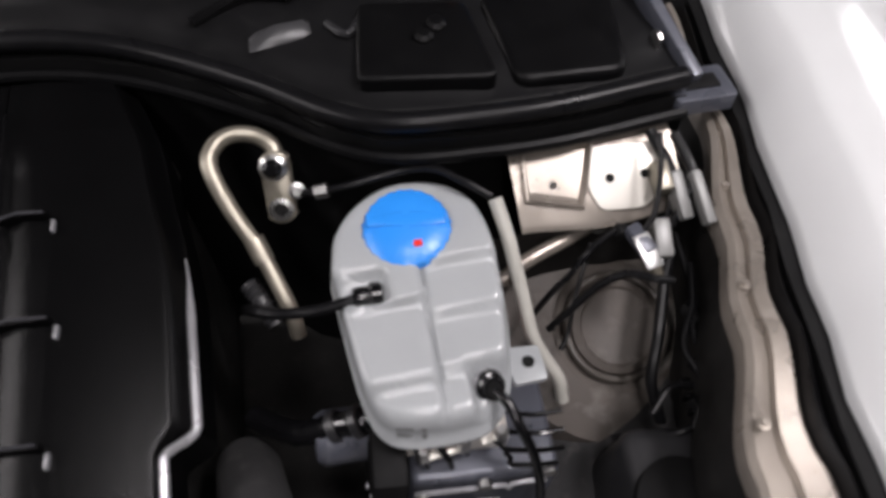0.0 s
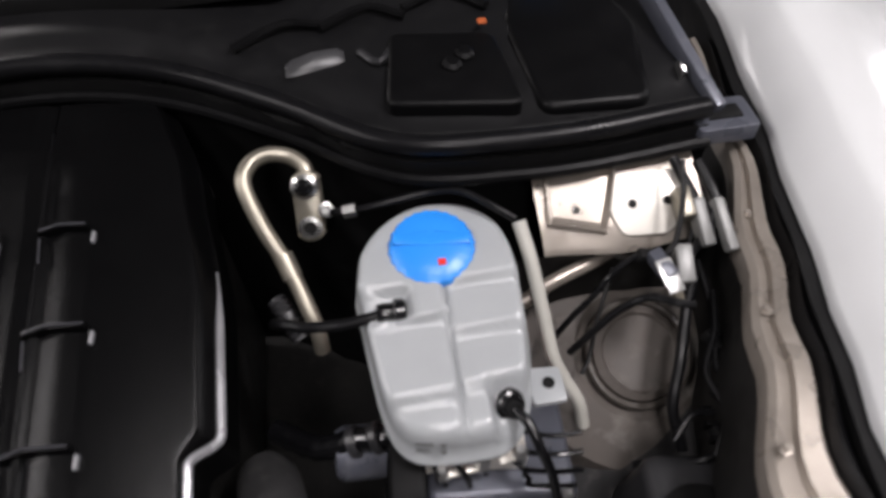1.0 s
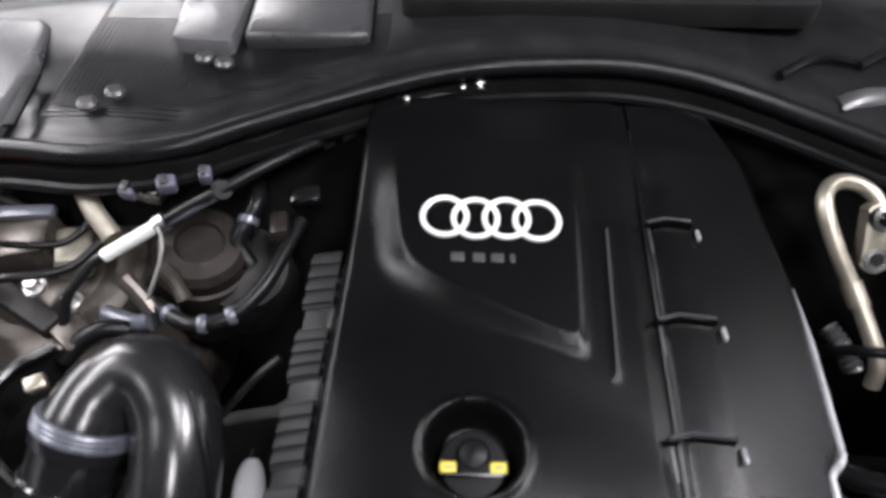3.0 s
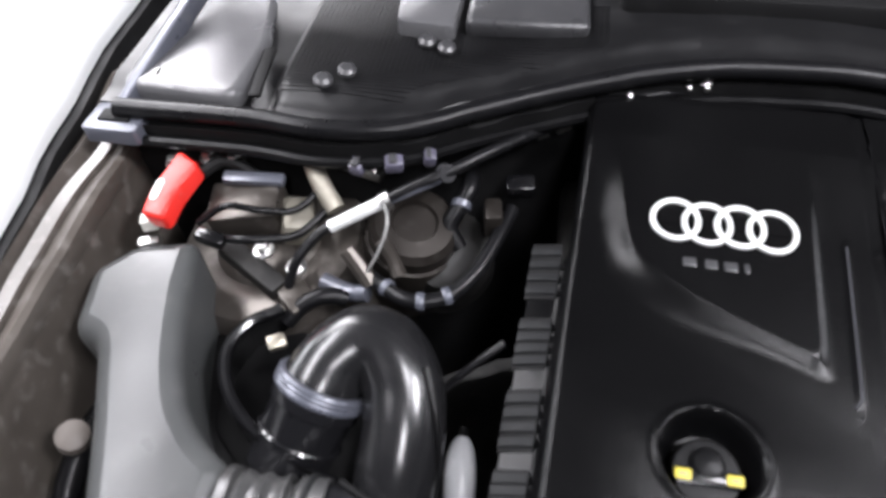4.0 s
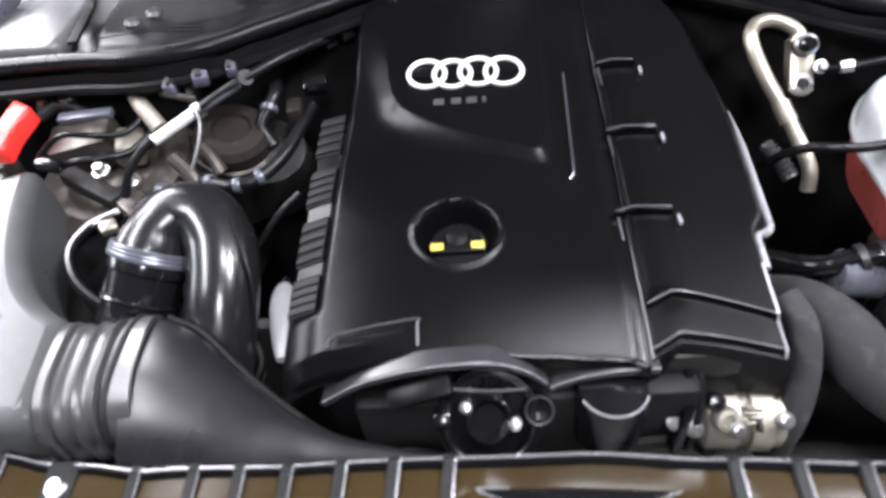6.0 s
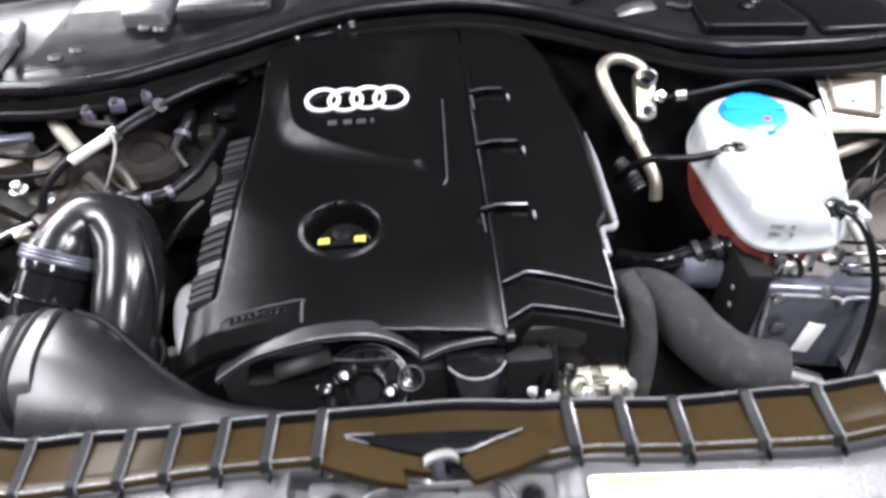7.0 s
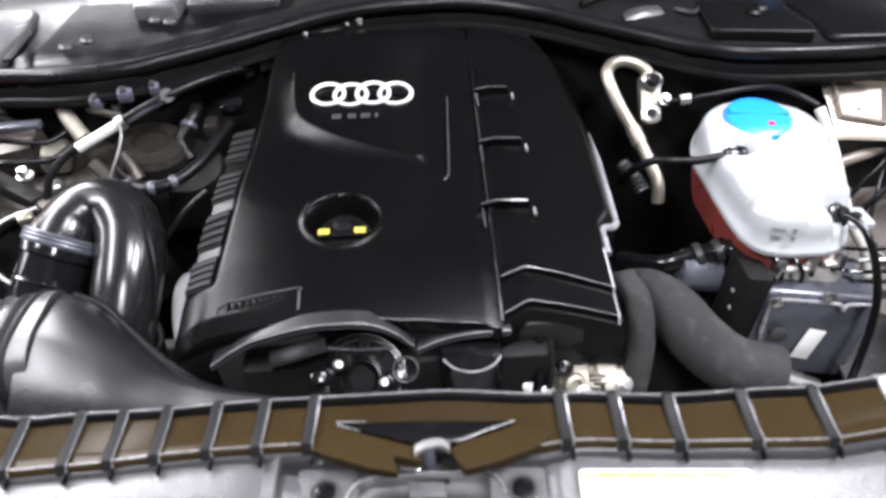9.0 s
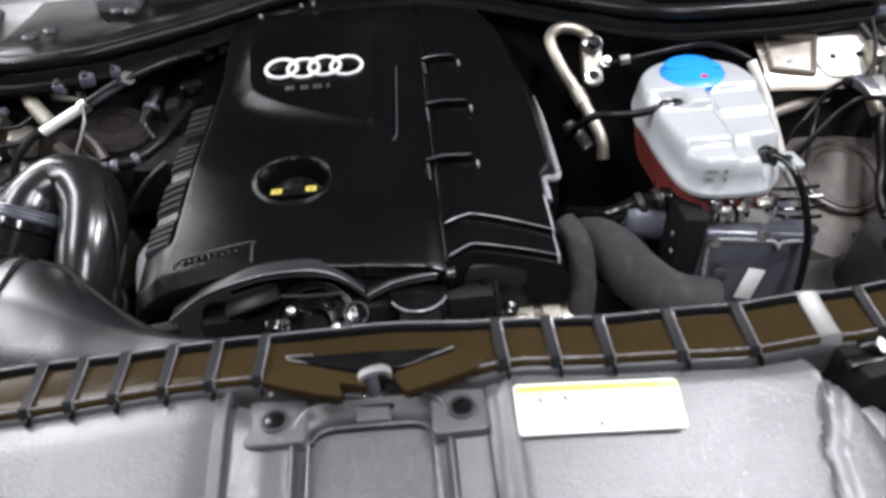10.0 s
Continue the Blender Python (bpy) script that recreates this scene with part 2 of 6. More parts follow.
def bolt(at, r=0.006, h=0.006, rot=(0, 0, 0), bm=None):
    m = pose(*at, *rot)
    bm = lathe([(r * 1.5, 0), (r * 1.5, h * 0.25), (r, h * 0.3)], m, 18, bm)
    return lathe([(r, h * 0.3), (r, h * 0.9), (r * 0.85, h)], m, 6, bm)


def lettering(text, size, m):
    """The word as a flat mesh, lying on the pose m."""
    cu = bpy.data.curves.new("word", "FONT")
    cu.body, cu.size, cu.extrude, cu.resolution_u = text, size, 0.0003, 2
    ob = bpy.data.objects.new("word", cu)
    me = bpy.data.meshes.new_from_object(ob)
    bm = bmesh.new()
    bm.from_mesh(me)
    bmesh.ops.transform(bm, matrix=m, verts=bm.verts)
    bpy.data.objects.remove(ob)
    bpy.data.meshes.remove(me)
    return bm


# ---- the room: unseen walls and ceiling added, dark to dim reflections ----
def slab(name, c, s, m, label):
    return solo(name, box(c, s, bev=0), m, label, name.split("_")[0], kind="structure")


slab("floor", (0, 0, -0.05), (9, 9, 0.1), FLOOR, "grey sealed workshop floor")
slab("ceiling", (0, 0, 3.25), (9, 9, 0.1), ROOM, "unseen dark grey ceiling added above the lamps")
slab("wall_north", (0, 4.55, 1.6), (9.2, 0.1, 3.2), ROOM, "unseen dark grey wall added round the car")
slab("wall_south", (0, -4.55, 1.6), (9.2, 0.1, 3.2), ROOM, "unseen dark grey wall added round the car")
slab("wall_east", (4.55, 0, 1.6), (0.1, 9, 3.2), ROOM, "unseen dark grey wall added round the car")
slab("wall_west", (-4.55, 0, 1.6), (0.1, 9, 3.2), ROOM, "unseen dark grey wall added round the car")
for lx, ly, lz, wd, dp, power in LIGHTS:
    lamp = thing("ceiling_light", (lx, ly, lz), "white tube light fixed under the ceiling", "lamp", "ceiling lights")
    part("housing", box((lx, ly, lz + 0.16), (wd + 0.06, dp + 0.1, 0.08), bev=0.01), ROOM, lamp)
    part("diffuser", box((lx, ly, lz + 0.11), (wd, dp + 0.04, 0.03), bev=0.008), LAMP, lamp, "glowing diffuser")
    for sx in (-0.1, 0.1):
        part("rod", tube([(lx + sx, ly, lz + 0.19), (lx + sx, ly, lz + 0.21)], 0.006, n=1), STEEL, lamp)
    al = bpy.data.lights.new("tube_light", "AREA")
    al.shape, al.size, al.size_y, al.energy, al.color = "RECTANGLE", wd, dp, power, (0.965, 0.975, 1.03)
    new("tube_light", al).matrix_world = pose(lx, ly, lz + 0.09)

for lx, ly, lz, wd, dp, power in PANELS:
    lamp = thing("light_panel", (lx, ly, lz), "unseen broad light panel added for left-hand reflections", "lamp")
    part("housing", box((lx, ly, lz + 0.1), (wd + 0.08, dp + 0.08, 0.1), bev=0.01), ROOM, lamp)
    part("diffuser", box((lx, ly, lz + 0.045), (wd, dp, 0.03), bev=0.008), LAMP, lamp, "glowing diffuser")
    al = bpy.data.lights.new("panel_light", "AREA")
    al.shape, al.size, al.size_y, al.energy, al.color = "RECTANGLE", wd, dp, power, (0.965, 0.975, 1.03)
    new("panel_light", al).matrix_world = pose(lx, ly, lz + 0.02)

for sd, wx, wy, wz, power in WINDOWS:
    win = thing("fill_window_1" if sd > 0 else "fill_window_2", (wx, wy, 0.9), "unseen window added to light the bay from the side", "window", kind="structure")
    for k, (dy, dz, ly, lz) in enumerate(((0, 0.78, 2.7, 0.08), (0, -0.78, 2.7, 0.08), (-1.31, 0, 0.08, 1.48), (1.31, 0, 0.08, 1.48))):
        part("window_frame", box((wx, wy + dy, wz + dz), (0.08, ly, lz), bev=0.006), ROOM, win)
    part("pane", box((wx + sd * 0.03, wy, wz), (0.01, 2.54, 1.48), bev=0), PAPER, win, "frosted pane")
    al = bpy.data.lights.new("fill_window_light", "AREA")
    al.shape, al.size, al.size_y, al.energy, al.color = "RECTANGLE", 1.46, 2.5, power, (0.94, 0.965, 1.03)
    new("fill_window_light", al).matrix_world = pose(wx, wy, wz, 0, sd * 90, 0)

# ---- car body round the engine bay ----
SEAL = [(-0.66, 0.50), (-0.52, 0.502), (-0.44, 0.495), (-0.36, 0.509), (-0.30, 0.543), (-0.24, 0.572), (-0.18, 0.592), (-0.12, 0.606), (-0.06, 0.613), (0.0, 0.617),
        (0.06, 0.619), (0.12, 0.616), (0.18, 0.603), (0.24, 0.575), (0.3, 0.535), (0.36, 0.485), (0.41, 0.461), (0.48, 0.453), (0.56, 0.451), (0.68, 0.462)]


def seal_z(x):
    return 0.912 + 0.026 * ss(0.3, 0.03, abs(x))




def seal_y(x):
    return interp(SEAL, x)


# fenders: a rounded edge along the bonnet gap and a broad shoulder falling away outside
EDGE = [(-0.6, 0.61), (-0.1, 0.645), (0.16, 0.688), (0.23, 0.705), (0.35, 0.729), (0.5, 0.757), (0.67, 0.782), (1.4, 0.85)]


def edge_x(y, side):
    return side * (interp(EDGE, y) - (0.012 if side < 0 else 0))


def edge_z(y):
    return 0.905 + 0.035 * (y - 0.4) - 0.10 * max(0, 0.1 - y) ** 1.5


def fender(side):
    f = thing("front_fender", (side * 0.85, 0.4, 0), "glossy white painted front fender beside the engine bay", "fender", "front fenders")
    prof = [(0.0, -0.04), (0.0, -0.022), (0.003, -0.017), (0.02, 0.002), (0.036, 0.0175), (0.042, 0.021), (0.05, 0.022), (0.07, 0.022), (0.1, 0.018), (0.16, -0.014), (0.23, -0.038), (0.29, -0.075), (0.33, -0.13), (0.35, -0.22), (0.355, -0.4), (0.34, -0.6)]
    rows = []
    for i in range(41):
        y = -0.55 + 1.9 * i / 40
        rows.append([(edge_x(y, side) + side * a, y, edge_z(y) + b) for a, b in prof])
    part("panel", loft(rows, ring=False), WHITE, f)
    inner = [[(edge_x(y, side) + side * a, y, edge_z(y) + b) for a, b in ((0.0, -0.03), (-0.012, -0.032), (-0.016, -0.05), (0.01, -0.2))] for y in [-0.55 + 1.9 * i / 30 for i in range(31)]]
    part("flange", loft(inner, ring=False), MATTE, f, "dark inner flange")
    return f


for sd in (-1, 1):
    fender(sd)

# inner wings in champagne paint: a top rail, a dark gutter strip and the side wall down into the bay
RAIL_R = [(0.02, 0.565), (0.13, 0.604), (0.24, 0.643), (0.33, 0.673), (0.46, 0.712), (0.6, 0.73)]
RAIL_L = [(0.02, -0.615), (0.13, -0.628), (0.24, -0.645), (0.33, -0.655), (0.46, -0.66), (0.6, -0.68)]


def inner_wing(side, tab):
    w = thing("inner_wing", (side * 0.65, 0.25, 0.45), "champagne painted inner wing with folded top rail" if side > 0 else "dusty champagne inner wing panel beside the airbox", "car panel", "inner wings")
    ys = [0.0 + 0.62 * i / 36 for i in range(37)]
    rows, strip, wall = [], [], []
    for y in ys:
        x = interp(tab, y)
        wd = (max(0.014, 0.052 - 0.1 * max(0, y - 0.1)) if side > 0 else 0.036) + 0.004 * math.sin(y * 21)
        z = 0.862 + 0.03 * (y - 0.3) + 0.002 * math.sin(y * 34)
        s = side
        wall.append([(x - s * 0.012, y, 0.45), (x - s * 0.006, y, z - 0.10), (x + s * 0.001, y, z - 0.012)])
        rows.append([(x - s * 0.001, y, z - 0.02), (x - s * 0.002, y, z - 0.008), (x, y, z), (x + s * 0.006, y, z + 0.003), (x + s * wd * 0.5, y, z - 0.001),
                     (x + s * wd * 0.55, y, z + 0.005), (x + s * wd * 0.9, y, z + 0.006), (x + s * wd, y, z + 0.001), (x + s * wd, y, z - 0.03)])
        e = edge_x(y, side)
        a = x + s * wd
        strip.append([(a - s * 0.002, y, z - 0.012), (a + s * 0.004, y, z + 0.004), (a + s * 0.25 * abs(e - a), y, z + 0.012), (a + s * 0.45 * abs(e - a), y, z + 0.002), (a + s * 0.7 * abs(e - a), y, z - 0.004), (e - s * 0.005, y, z + 0.004), (e - s * 0.002, y, z - 0.02)])
    if side > 0:
        part("rail", loft(rows, ring=False), CHAMP, w)
    else:
        part("liner", loft(rows, ring=False), LINER, w, "dusty dark wing liner")
    part("wall", loft(wall, ring=False), DARK if side > 0 else LINER, w, "dark inner wall" if side > 0 else "")
    part("gutter", loft(strip, ring=False), RUBBER if side > 0 else LINER, w, "black rubber gutter strip" if side > 0 else "dusty dark gutter strip")
    for y in (0.16, 0.27, 0.37, 0.43) if side > 0 else ():
        x = interp(tab, y) + side * 0.012
        part("bolt", bolt((x, y, 0.865), 0.0035, 0.004), CHAMP, w)
    return w


inner_wing(1, RAIL_R)
inner_wing(-1, RAIL_L)

# bulkhead, bay floor
solo("bulkhead", loft([[(x, seal_y(x) + 0.005 + d, z) for d, z in ((-0.02, 0.45), (0.0, 0.7), (0.004, seal_z(x) - 0.02), (0.02, seal_z(x) - 0.012))] for x in [-0.7 + 1.4 * i / 60 for i in range(61)]], ring=False), MATTE, "black insulated bulkhead behind the engine", "bulkhead", kind="structure")
solo("undertray", box((0, 0.3, 0.43), (1.34, 0.75, 0.02), bev=0.004), DARK, "grimy dark undertray below the engine", "undertray", kind="structure")

# cowl: a swept black panel behind the seal with raised lids, then wipers' trough and glass
cowl = thing("cowl", (0, 0.75, 0.9), "black grained plastic cowl panel below the windscreen", "cowl")


def cowl_z(x, y):
    y0 = seal_y(x) + 0.016
    z = seal_z(x) - 0.002 + 0.012 * (y - y0) / (0.86 - y0) + 0.05 * ss(0.80, 0.86, y) * 0.3
    return z + 0.006 * ss(0.0, 0.02, y - y0 - 0.02)


def cowl_pt(u, v):
    x = -0.69 + 1.38 * u
    y0 = seal_y(x) + 0.016
    y = y0 + (0.86 - y0) * v
    return x, y, cowl_z(x, y)


part("panel", sheet(cowl_pt, 90, 26, 0.006), COWL, cowl)
for k in range(3):
    part("moulded_rib", tube([(0.24 + k * 0.09, 0.63 + 0.02 * k, 0.927), (0.29 + k * 0.09, 0.66 + 0.015 * k, 0.93), (0.33 + k * 0.09, 0.655, 0.928)], 0.005, 8), BLACK, cowl)
# left lid coloured grey to carry the reflection on that side
part("lid", plate(rounded([(-0.665, 0.522), (-0.535, 0.516), (-0.535, 0.62), (-0.56, 0.72), (-0.68, 0.72)], 0.02), 0.905, 0.931, 0.010, 3), TRIM, cowl, "raised battery lid, greyed for its reflection")
part("slot", box((-0.521, 0.56, 0.931), (0.012, 0.085, 0.004), (0, 0, 8), 0.001), MATTE, cowl, "narrow dark slot")
part("lid", sheet(lambda u, v: (lambda x, y: (x, y, cowl_z(x, y) + 0.005 - 0.004 * ss(0.02, 0.0, min(u, v, 1 - v)) - 0.009 * ss(0.62, 1.0, u)))(-0.508 + 0.52 * u, seal_y(-0.508 + 0.52 * u) + 0.014 + (0.79 - seal_y(-0.508 + 0.52 * u) - 0.014) * v), 90, 40, 0.006), COWL, cowl, "finely meshed grey intake lid")
for px, py in ((-0.455, 0.555), (-0.435, 0.575), (-0.363, 0.64), (-0.34, 0.63), (0.455, 0.555), (0.47, 0.57)):
    # left clips lit by a greyer colour, right ones kept black
    part("clip", lathe([(0.010, 0), (0.010, 0.004), (0.006, 0.007)], pose(px, py, 0.929, 8, 5, 0), 12), GREY if px < 0 else BLACK, cowl)
part("lid", plate(rounded([(0.385, 0.51), (0.513, 0.487), (0.507, 0.605), (0.40, 0.625)], 0.014), 0.905, 0.929, 0.005, 3), BLACK, cowl, "raised black filter lid")
part("side_lid", plate(rounded([(0.528, 0.485), (0.632, 0.478), (0.66, 0.60), (0.645, 0.70), (0.54, 0.70), (0.522, 0.62)], 0.016), 0.905, 0.923, 0.008, 3), BLACK, cowl, "flat black side lid")
# lighter wedge and vee added to give the cowl's glints
part("glint_wedge", loft([[(x, 0.584 + 0.2 * (x - 0.3), 0.918), (x, 0.589 + 0.2 * (x - 0.3), 0.918 + h_), (x, 0.602 + 0.2 * (x - 0.3), 0.918 + h_ * 1.25), (x, 0.608 + 0.2 * (x - 0.3), 0.918)] for x, h_ in ((0.292, 0.002), (0.299, 0.006), (0.32, 0.0085), (0.345, 0.007), (0.352, 0.002))]), GREY, cowl, "grey wedge standing in for a cowl glint", 50)
part("glint_vee", tube([(0.368, 0.606, 0.922), (0.386, 0.582, 0.924), (0.403, 0.610, 0.922)], 0.004, 8, 3), WORN, cowl)
part("mark", box((0.498, 0.62, 0.932), (0.009, 0.009, 0.002), bev=0.0005), ORANGE, cowl, "small orange mark")
part("plenum_lid", box((-0.26, 0.73, 0.936), (0.135, 0.13, 0.026), (3, 0, 2), 0.008, seg=3), GREY, cowl, "grey box-shaped plenum lid")
part("plenum_lid", plate(rounded([(-0.40, 0.655), (-0.335, 0.65), (-0.335, 0.80), (-0.42, 0.82)], 0.012), 0.925, 0.945, 0.006, 2), TRIM, cowl, "pale grey plenum lid")
part("grille", plate(rounded([(-0.16, 0.71), (0.30, 0.71), (0.34, 0.82), (-0.16, 0.82)], 0.02), 0.935, 0.964, 0.006, 2), MATTE, cowl, "finely meshed air intake")

mb = bmesh.new()
for k in range(60):
    x = -0.5 + 0.0055 * k
    y0 = seal_y(x) + 0.045
    tube([(x, y0 + (0.72 - y0) * q / 4, cowl_z(x, y0 + (0.72 - y0) * q / 4) + 0.0053) for q in range(5)], 0.0006, 4, 1, bm=mb)
for k in range(34):
    y = 0.548 + 0.0053 * k
    x1 = -0.37 + 0.2 * ss(0.55, 0.66, y)
    tube([(-0.503 + (x1 + 0.503) * q / 5, y, cowl_z(-0.503 + (x1 + 0.503) * q / 5, y) + 0.0053) for q in range(6)], 0.0006, 4, 1, bm=mb)
part("mesh_screen", mb, COWL, cowl, "fine moulded mesh")

rubber = thing("cowl_seal", (0, 0.6, 0.915), "black rubber bulb seal sweeping along the bulkhead", "seal")
part("bulb", tube([(x, y, seal_z(x) + 0.004) for x, y in SEAL], 0.0105, 12, 6), RUBBER, rubber)
part("lip", loft([[(x, seal_y(x) + a, seal_z(x) + b) for a, b in ((-0.012, -0.035), (-0.012, -0.006), (-0.004, -0.012), (0.012, -0.004), (0.022, 0.0))] for x in [-0.66 + 1.34 * i / 80 for i in range(81)]], ring=False), MATTE, rubber)
part("lip", tube([(x, y - 0.018, seal_z(x) - 0.022) for x, y in SEAL], 0.006, 8, 6), BLACK, rubber)

cap2 = thing("washer_filler_cap", (0.59, 0.755, 0.925), "bright blue washer filler cap on the cowl", "cap")
part("lid", lathe([(0.03, 0), (0.032, 0.012), (0.028, 0.02), (0.0, 0.024)], pose(0.59, 0.757, 0.925, 8, 0, 0), 28), BLUE, cap2)
part("tab", box((0.59, 0.722, 0.938), (0.02, 0.02, 0.006), bev=0.002), BLUE, cap2)

ws = thing("windscreen", (0, 0.95, 0.93), "dark raked windscreen above the cowl", "windscreen")
part("pane", loft([[(x, 0.87 + 0.9 * v + 0.12 * (1 - (x / 0.75) ** 2) - 0.12, 0.94 + 0.5 * v) for v in (0, 0.3, 0.6, 1)] for x in [-0.74 + 1.48 * i / 24 for i in range(25)]], ring=False), GLASS, ws)
part("ceramic_band", loft([[(x, 0.855 + 0.12 * (1 - (x / 0.75) ** 2) - 0.12 + a, 0.934 + b) for a, b in ((0, 0), (0.004, 0.01), (0.05, 0.035))] for x in [-0.74 + 1.48 * i / 24 for i in range(25)]], ring=False), CERAMIC, ws)
for ax, bx in ((-0.42, 0.12), (0.16, 0.6)):
    wp = thing("wiper_arm", (ax, 0.81, 0.95), "black wiper arm lying across the cowl", "wiper", "wipers")
    part("arm", tube([(ax, 0.80, 0.957), (ax + 0.15, 0.83, 0.975), (bx, 0.85, 0.975)], 0.008, 8), MATTE, wp)
    part("pivot", lathe([(0.02, -0.02), (0.02, 0.012), (0.012, 0.02)], pose(ax, 0.80, 0.95), 20), BLACK, wp)

# bonnet standing open over the bay
bon = thing("bonnet", (0, 0.8, 0.97), "open bonnet with black insulation underneath", "bonnet")
for nm, off, m_ in (("insulation", 0.0, MATTE), ("skin", 0.03, WHITE)):
    part(nm, sheet(lambda u, v: ((-0.72 + 1.44 * u) * (1 - 0.12 * v), 0.80 - 0.06 * v + 0.06 * math.sin(math.pi * u) * v, 1.02 + 1.02 * v + 0.03 * math.sin(math.pi * u) + off * 0.5), 20, 16, 0.012), m_, bon)
for sx, hx, hy, hz in ((1, 0.70, 0.465, 0.9), (-1, -0.66, 0.495, 0.905)):
    hg = thing("hinge_bracket", (hx, hy, hz), "pale steel bonnet hinge bracket", "hinge", "bonnet hinges")
    part("base", plate(rounded([(hx - 0.03, hy - 0.022), (hx + 0.03, hy - 0.022), (hx + 0.03, hy + 0.022), (hx - 0.03, hy + 0.022)], 0.006), hz - 0.014, hz + 0.004, 0.002), SLATE, hg)
    part("slot", box((hx, hy, hz + 0.005), (0.034, 0.018, 0.003), bev=0.001), MATTE, hg)
    part("arm", box((hx - sx * 0.022, hy + 0.12, hz + 0.035), (0.012, 0.25, 0.024), (14, 0, sx * 8), 0.003), SLATE, hg, "pale hinge arm")
    part("arm", box((hx - sx * 0.03, hy + 0.26, hz + 0.075), (0.008, 0.08, 0.03), (24, 0, sx * 4), 0.002), WORN, hg)
    part("rivet", bolt((hx - sx * 0.028, hy + 0.05, hz + 0.02), 0.006, 0.006, (0, 90, 0)), STEEL, hg)

# ---- front panel: brown lacquered slam panel with straps ----
BACK = [(-0.62, 0.115), (-0.5, 0.08), (-0.4, 0.058), (-0.328, 0.046), (-0.2, 0.039), (0.0, 0.034), (0.1, 0.025), (0.2, 0.019), (0.3, 0.024), (0.4, 0.036), (0.5, 0.053), (0.62, 0.098)]
slam = thing("slam_panel", (0, 0.02, 0.79), "glossy brown lacquered slam panel with dark straps", "front panel")


def slam_z(x):
    return 0.821 - 0.15 * x * x + 0.012 * x


def slam_b(x):
    return interp(BACK, x)


def slam_f(x):
    return slam_b(x) - 0.033 - 0.006 * ss(0.2, 0.3, abs(x))


rows, lip, under = [], [], []
for i in range(121):
    x = -0.62 + 1.24 * i / 120
    b_, f_, z_ = slam_b(x), slam_f(x), slam_z(x)
    dip = 0.012 * ss(0.115, 0.05, abs(x - 0.008))
    rows.append([(x, b_ + 0.001, z_ - 0.01), (x, b_, z_ - 0.001), (x, b_ * 0.7 + f_ * 0.3, z_ - 0.0022 - dip * 0.5), (x, b_ * 0.3 + f_ * 0.7, z_ - 0.0042 - dip), (x, f_ + 0.002, z_ - 0.0058 - dip), (x, f_, z_ - 0.0048 - dip), (x, f_ - 0.002, z_ - 0.0058 - dip), (x, f_ - 0.003, z_ - 0.010 - dip), (x, f_ - 0.003, z_ - 0.03 - dip)])
    lip.append([(x, b_ - 0.001, z_ - 0.012), (x, b_ - 0.001, z_ + 0.002), (x, b_ + 0.002, z_ + 0.0045), (x, b_ + 0.006, z_ + 0.003), (x, b_ + 0.008, z_ - 0.002), (x, b_ + 0.008, z_ - 0.03)])
    under.append([(x, f_ - 0.0035, z_ - 0.011 - dip), (x, f_ - 0.006, z_ - 0.012 - dip), (x, f_ - 0.008, z_ - 0.02), (x, f_ - 0.01, z_ - 0.04)])
part("band", loft(rows, ring=False), BROWN, slam, sharp=60)
part("rear_lip", loft(lip, ring=False), BLACK, slam, "gloss black rear lip", 60)
part("front_lip", loft(under, ring=False), GREY, slam, sharp=60)
# thin pale tubes paint the highlights along both glossy edges
part("rear_glint", tube([(r_[2][0], r_[2][1] + 0.0025, r_[2][2] + 0.0002) for r_ in lip[::2]], 0.0007, 6, 1), BRIGHT, slam, "painted highlight line on the rear lip")
part("front_glint", tube([(r_[5][0], r_[5][1], r_[5][2] + 0.0004) for r_ in rows[::2]], 0.0006, 6, 1), BRIGHT, slam, "painted highlight line on the front edge")


def strap(x, wd, m_, tip):
    b_, f_, z_ = slam_b(x), slam_f(x), slam_z(x)
    sk = 0.0006 if x > 0 else -0.002
    rr = []
    for y, z, dx in ((b_ + 0.009, z_ - 0.02, -sk), (b_ + 0.0085, z_ + 0.003, -sk), (b_ + 0.003, z_ + 0.0065, -sk), (b_ - 0.004, z_ + 0.003, -sk * 0.5), (f_ + 0.004, z_ - 0.0035, sk), (f_ - 0.001, z_ - 0.0032, sk), (f_ - 0.0045, z_ - 0.009, sk), (f_ - 0.007, z_ - 0.028, sk)):
        rr.append([(x + dx - wd / 2, y, z), (x + dx - wd * 0.36, y - 0.0003, z + 0.0012), (x + dx + wd * 0.36, y - 0.0003, z + 0.0012), (x + dx + wd / 2, y, z), (x + dx + wd / 2, y, z - 0.003), (x + dx - wd / 2, y, z - 0.003)])
    st = part("strap", loft(rr), m_, slam, "pale plated strap" if m_ is DULL else "")
    if tip:
        # highlight on the strap's edge and glint at its front, as pale parts
        part("edge", tube([(q[3][0], q[3][1], q[3][2] + 0.0006) for q in rr[2:7]], 0.00045, 6, 2), BRIGHT, st, "painted highlight along the strap edge")
        part("clip", box((x + sk, f_ - 0.002, z_ - 0.0085), (0.0095, 0.004, 0.003), bev=0.001), DULL, st)
        part("clip", box((x + sk + 0.0035, f_ - 0.007, z_ - 0.012), (0.0022, 0.011, 0.008), bev=0.0006), BLACK, st)


for x in (-0.577, -0.527, -0.477, -0.343, -0.293, -0.255, -0.217, -0.175, -0.135, -0.094, 0.107, 0.150, 0.194, 0.255, 0.317, 0.44, 0.50, 0.56):
    strap(x, 0.009, STRAP, True)
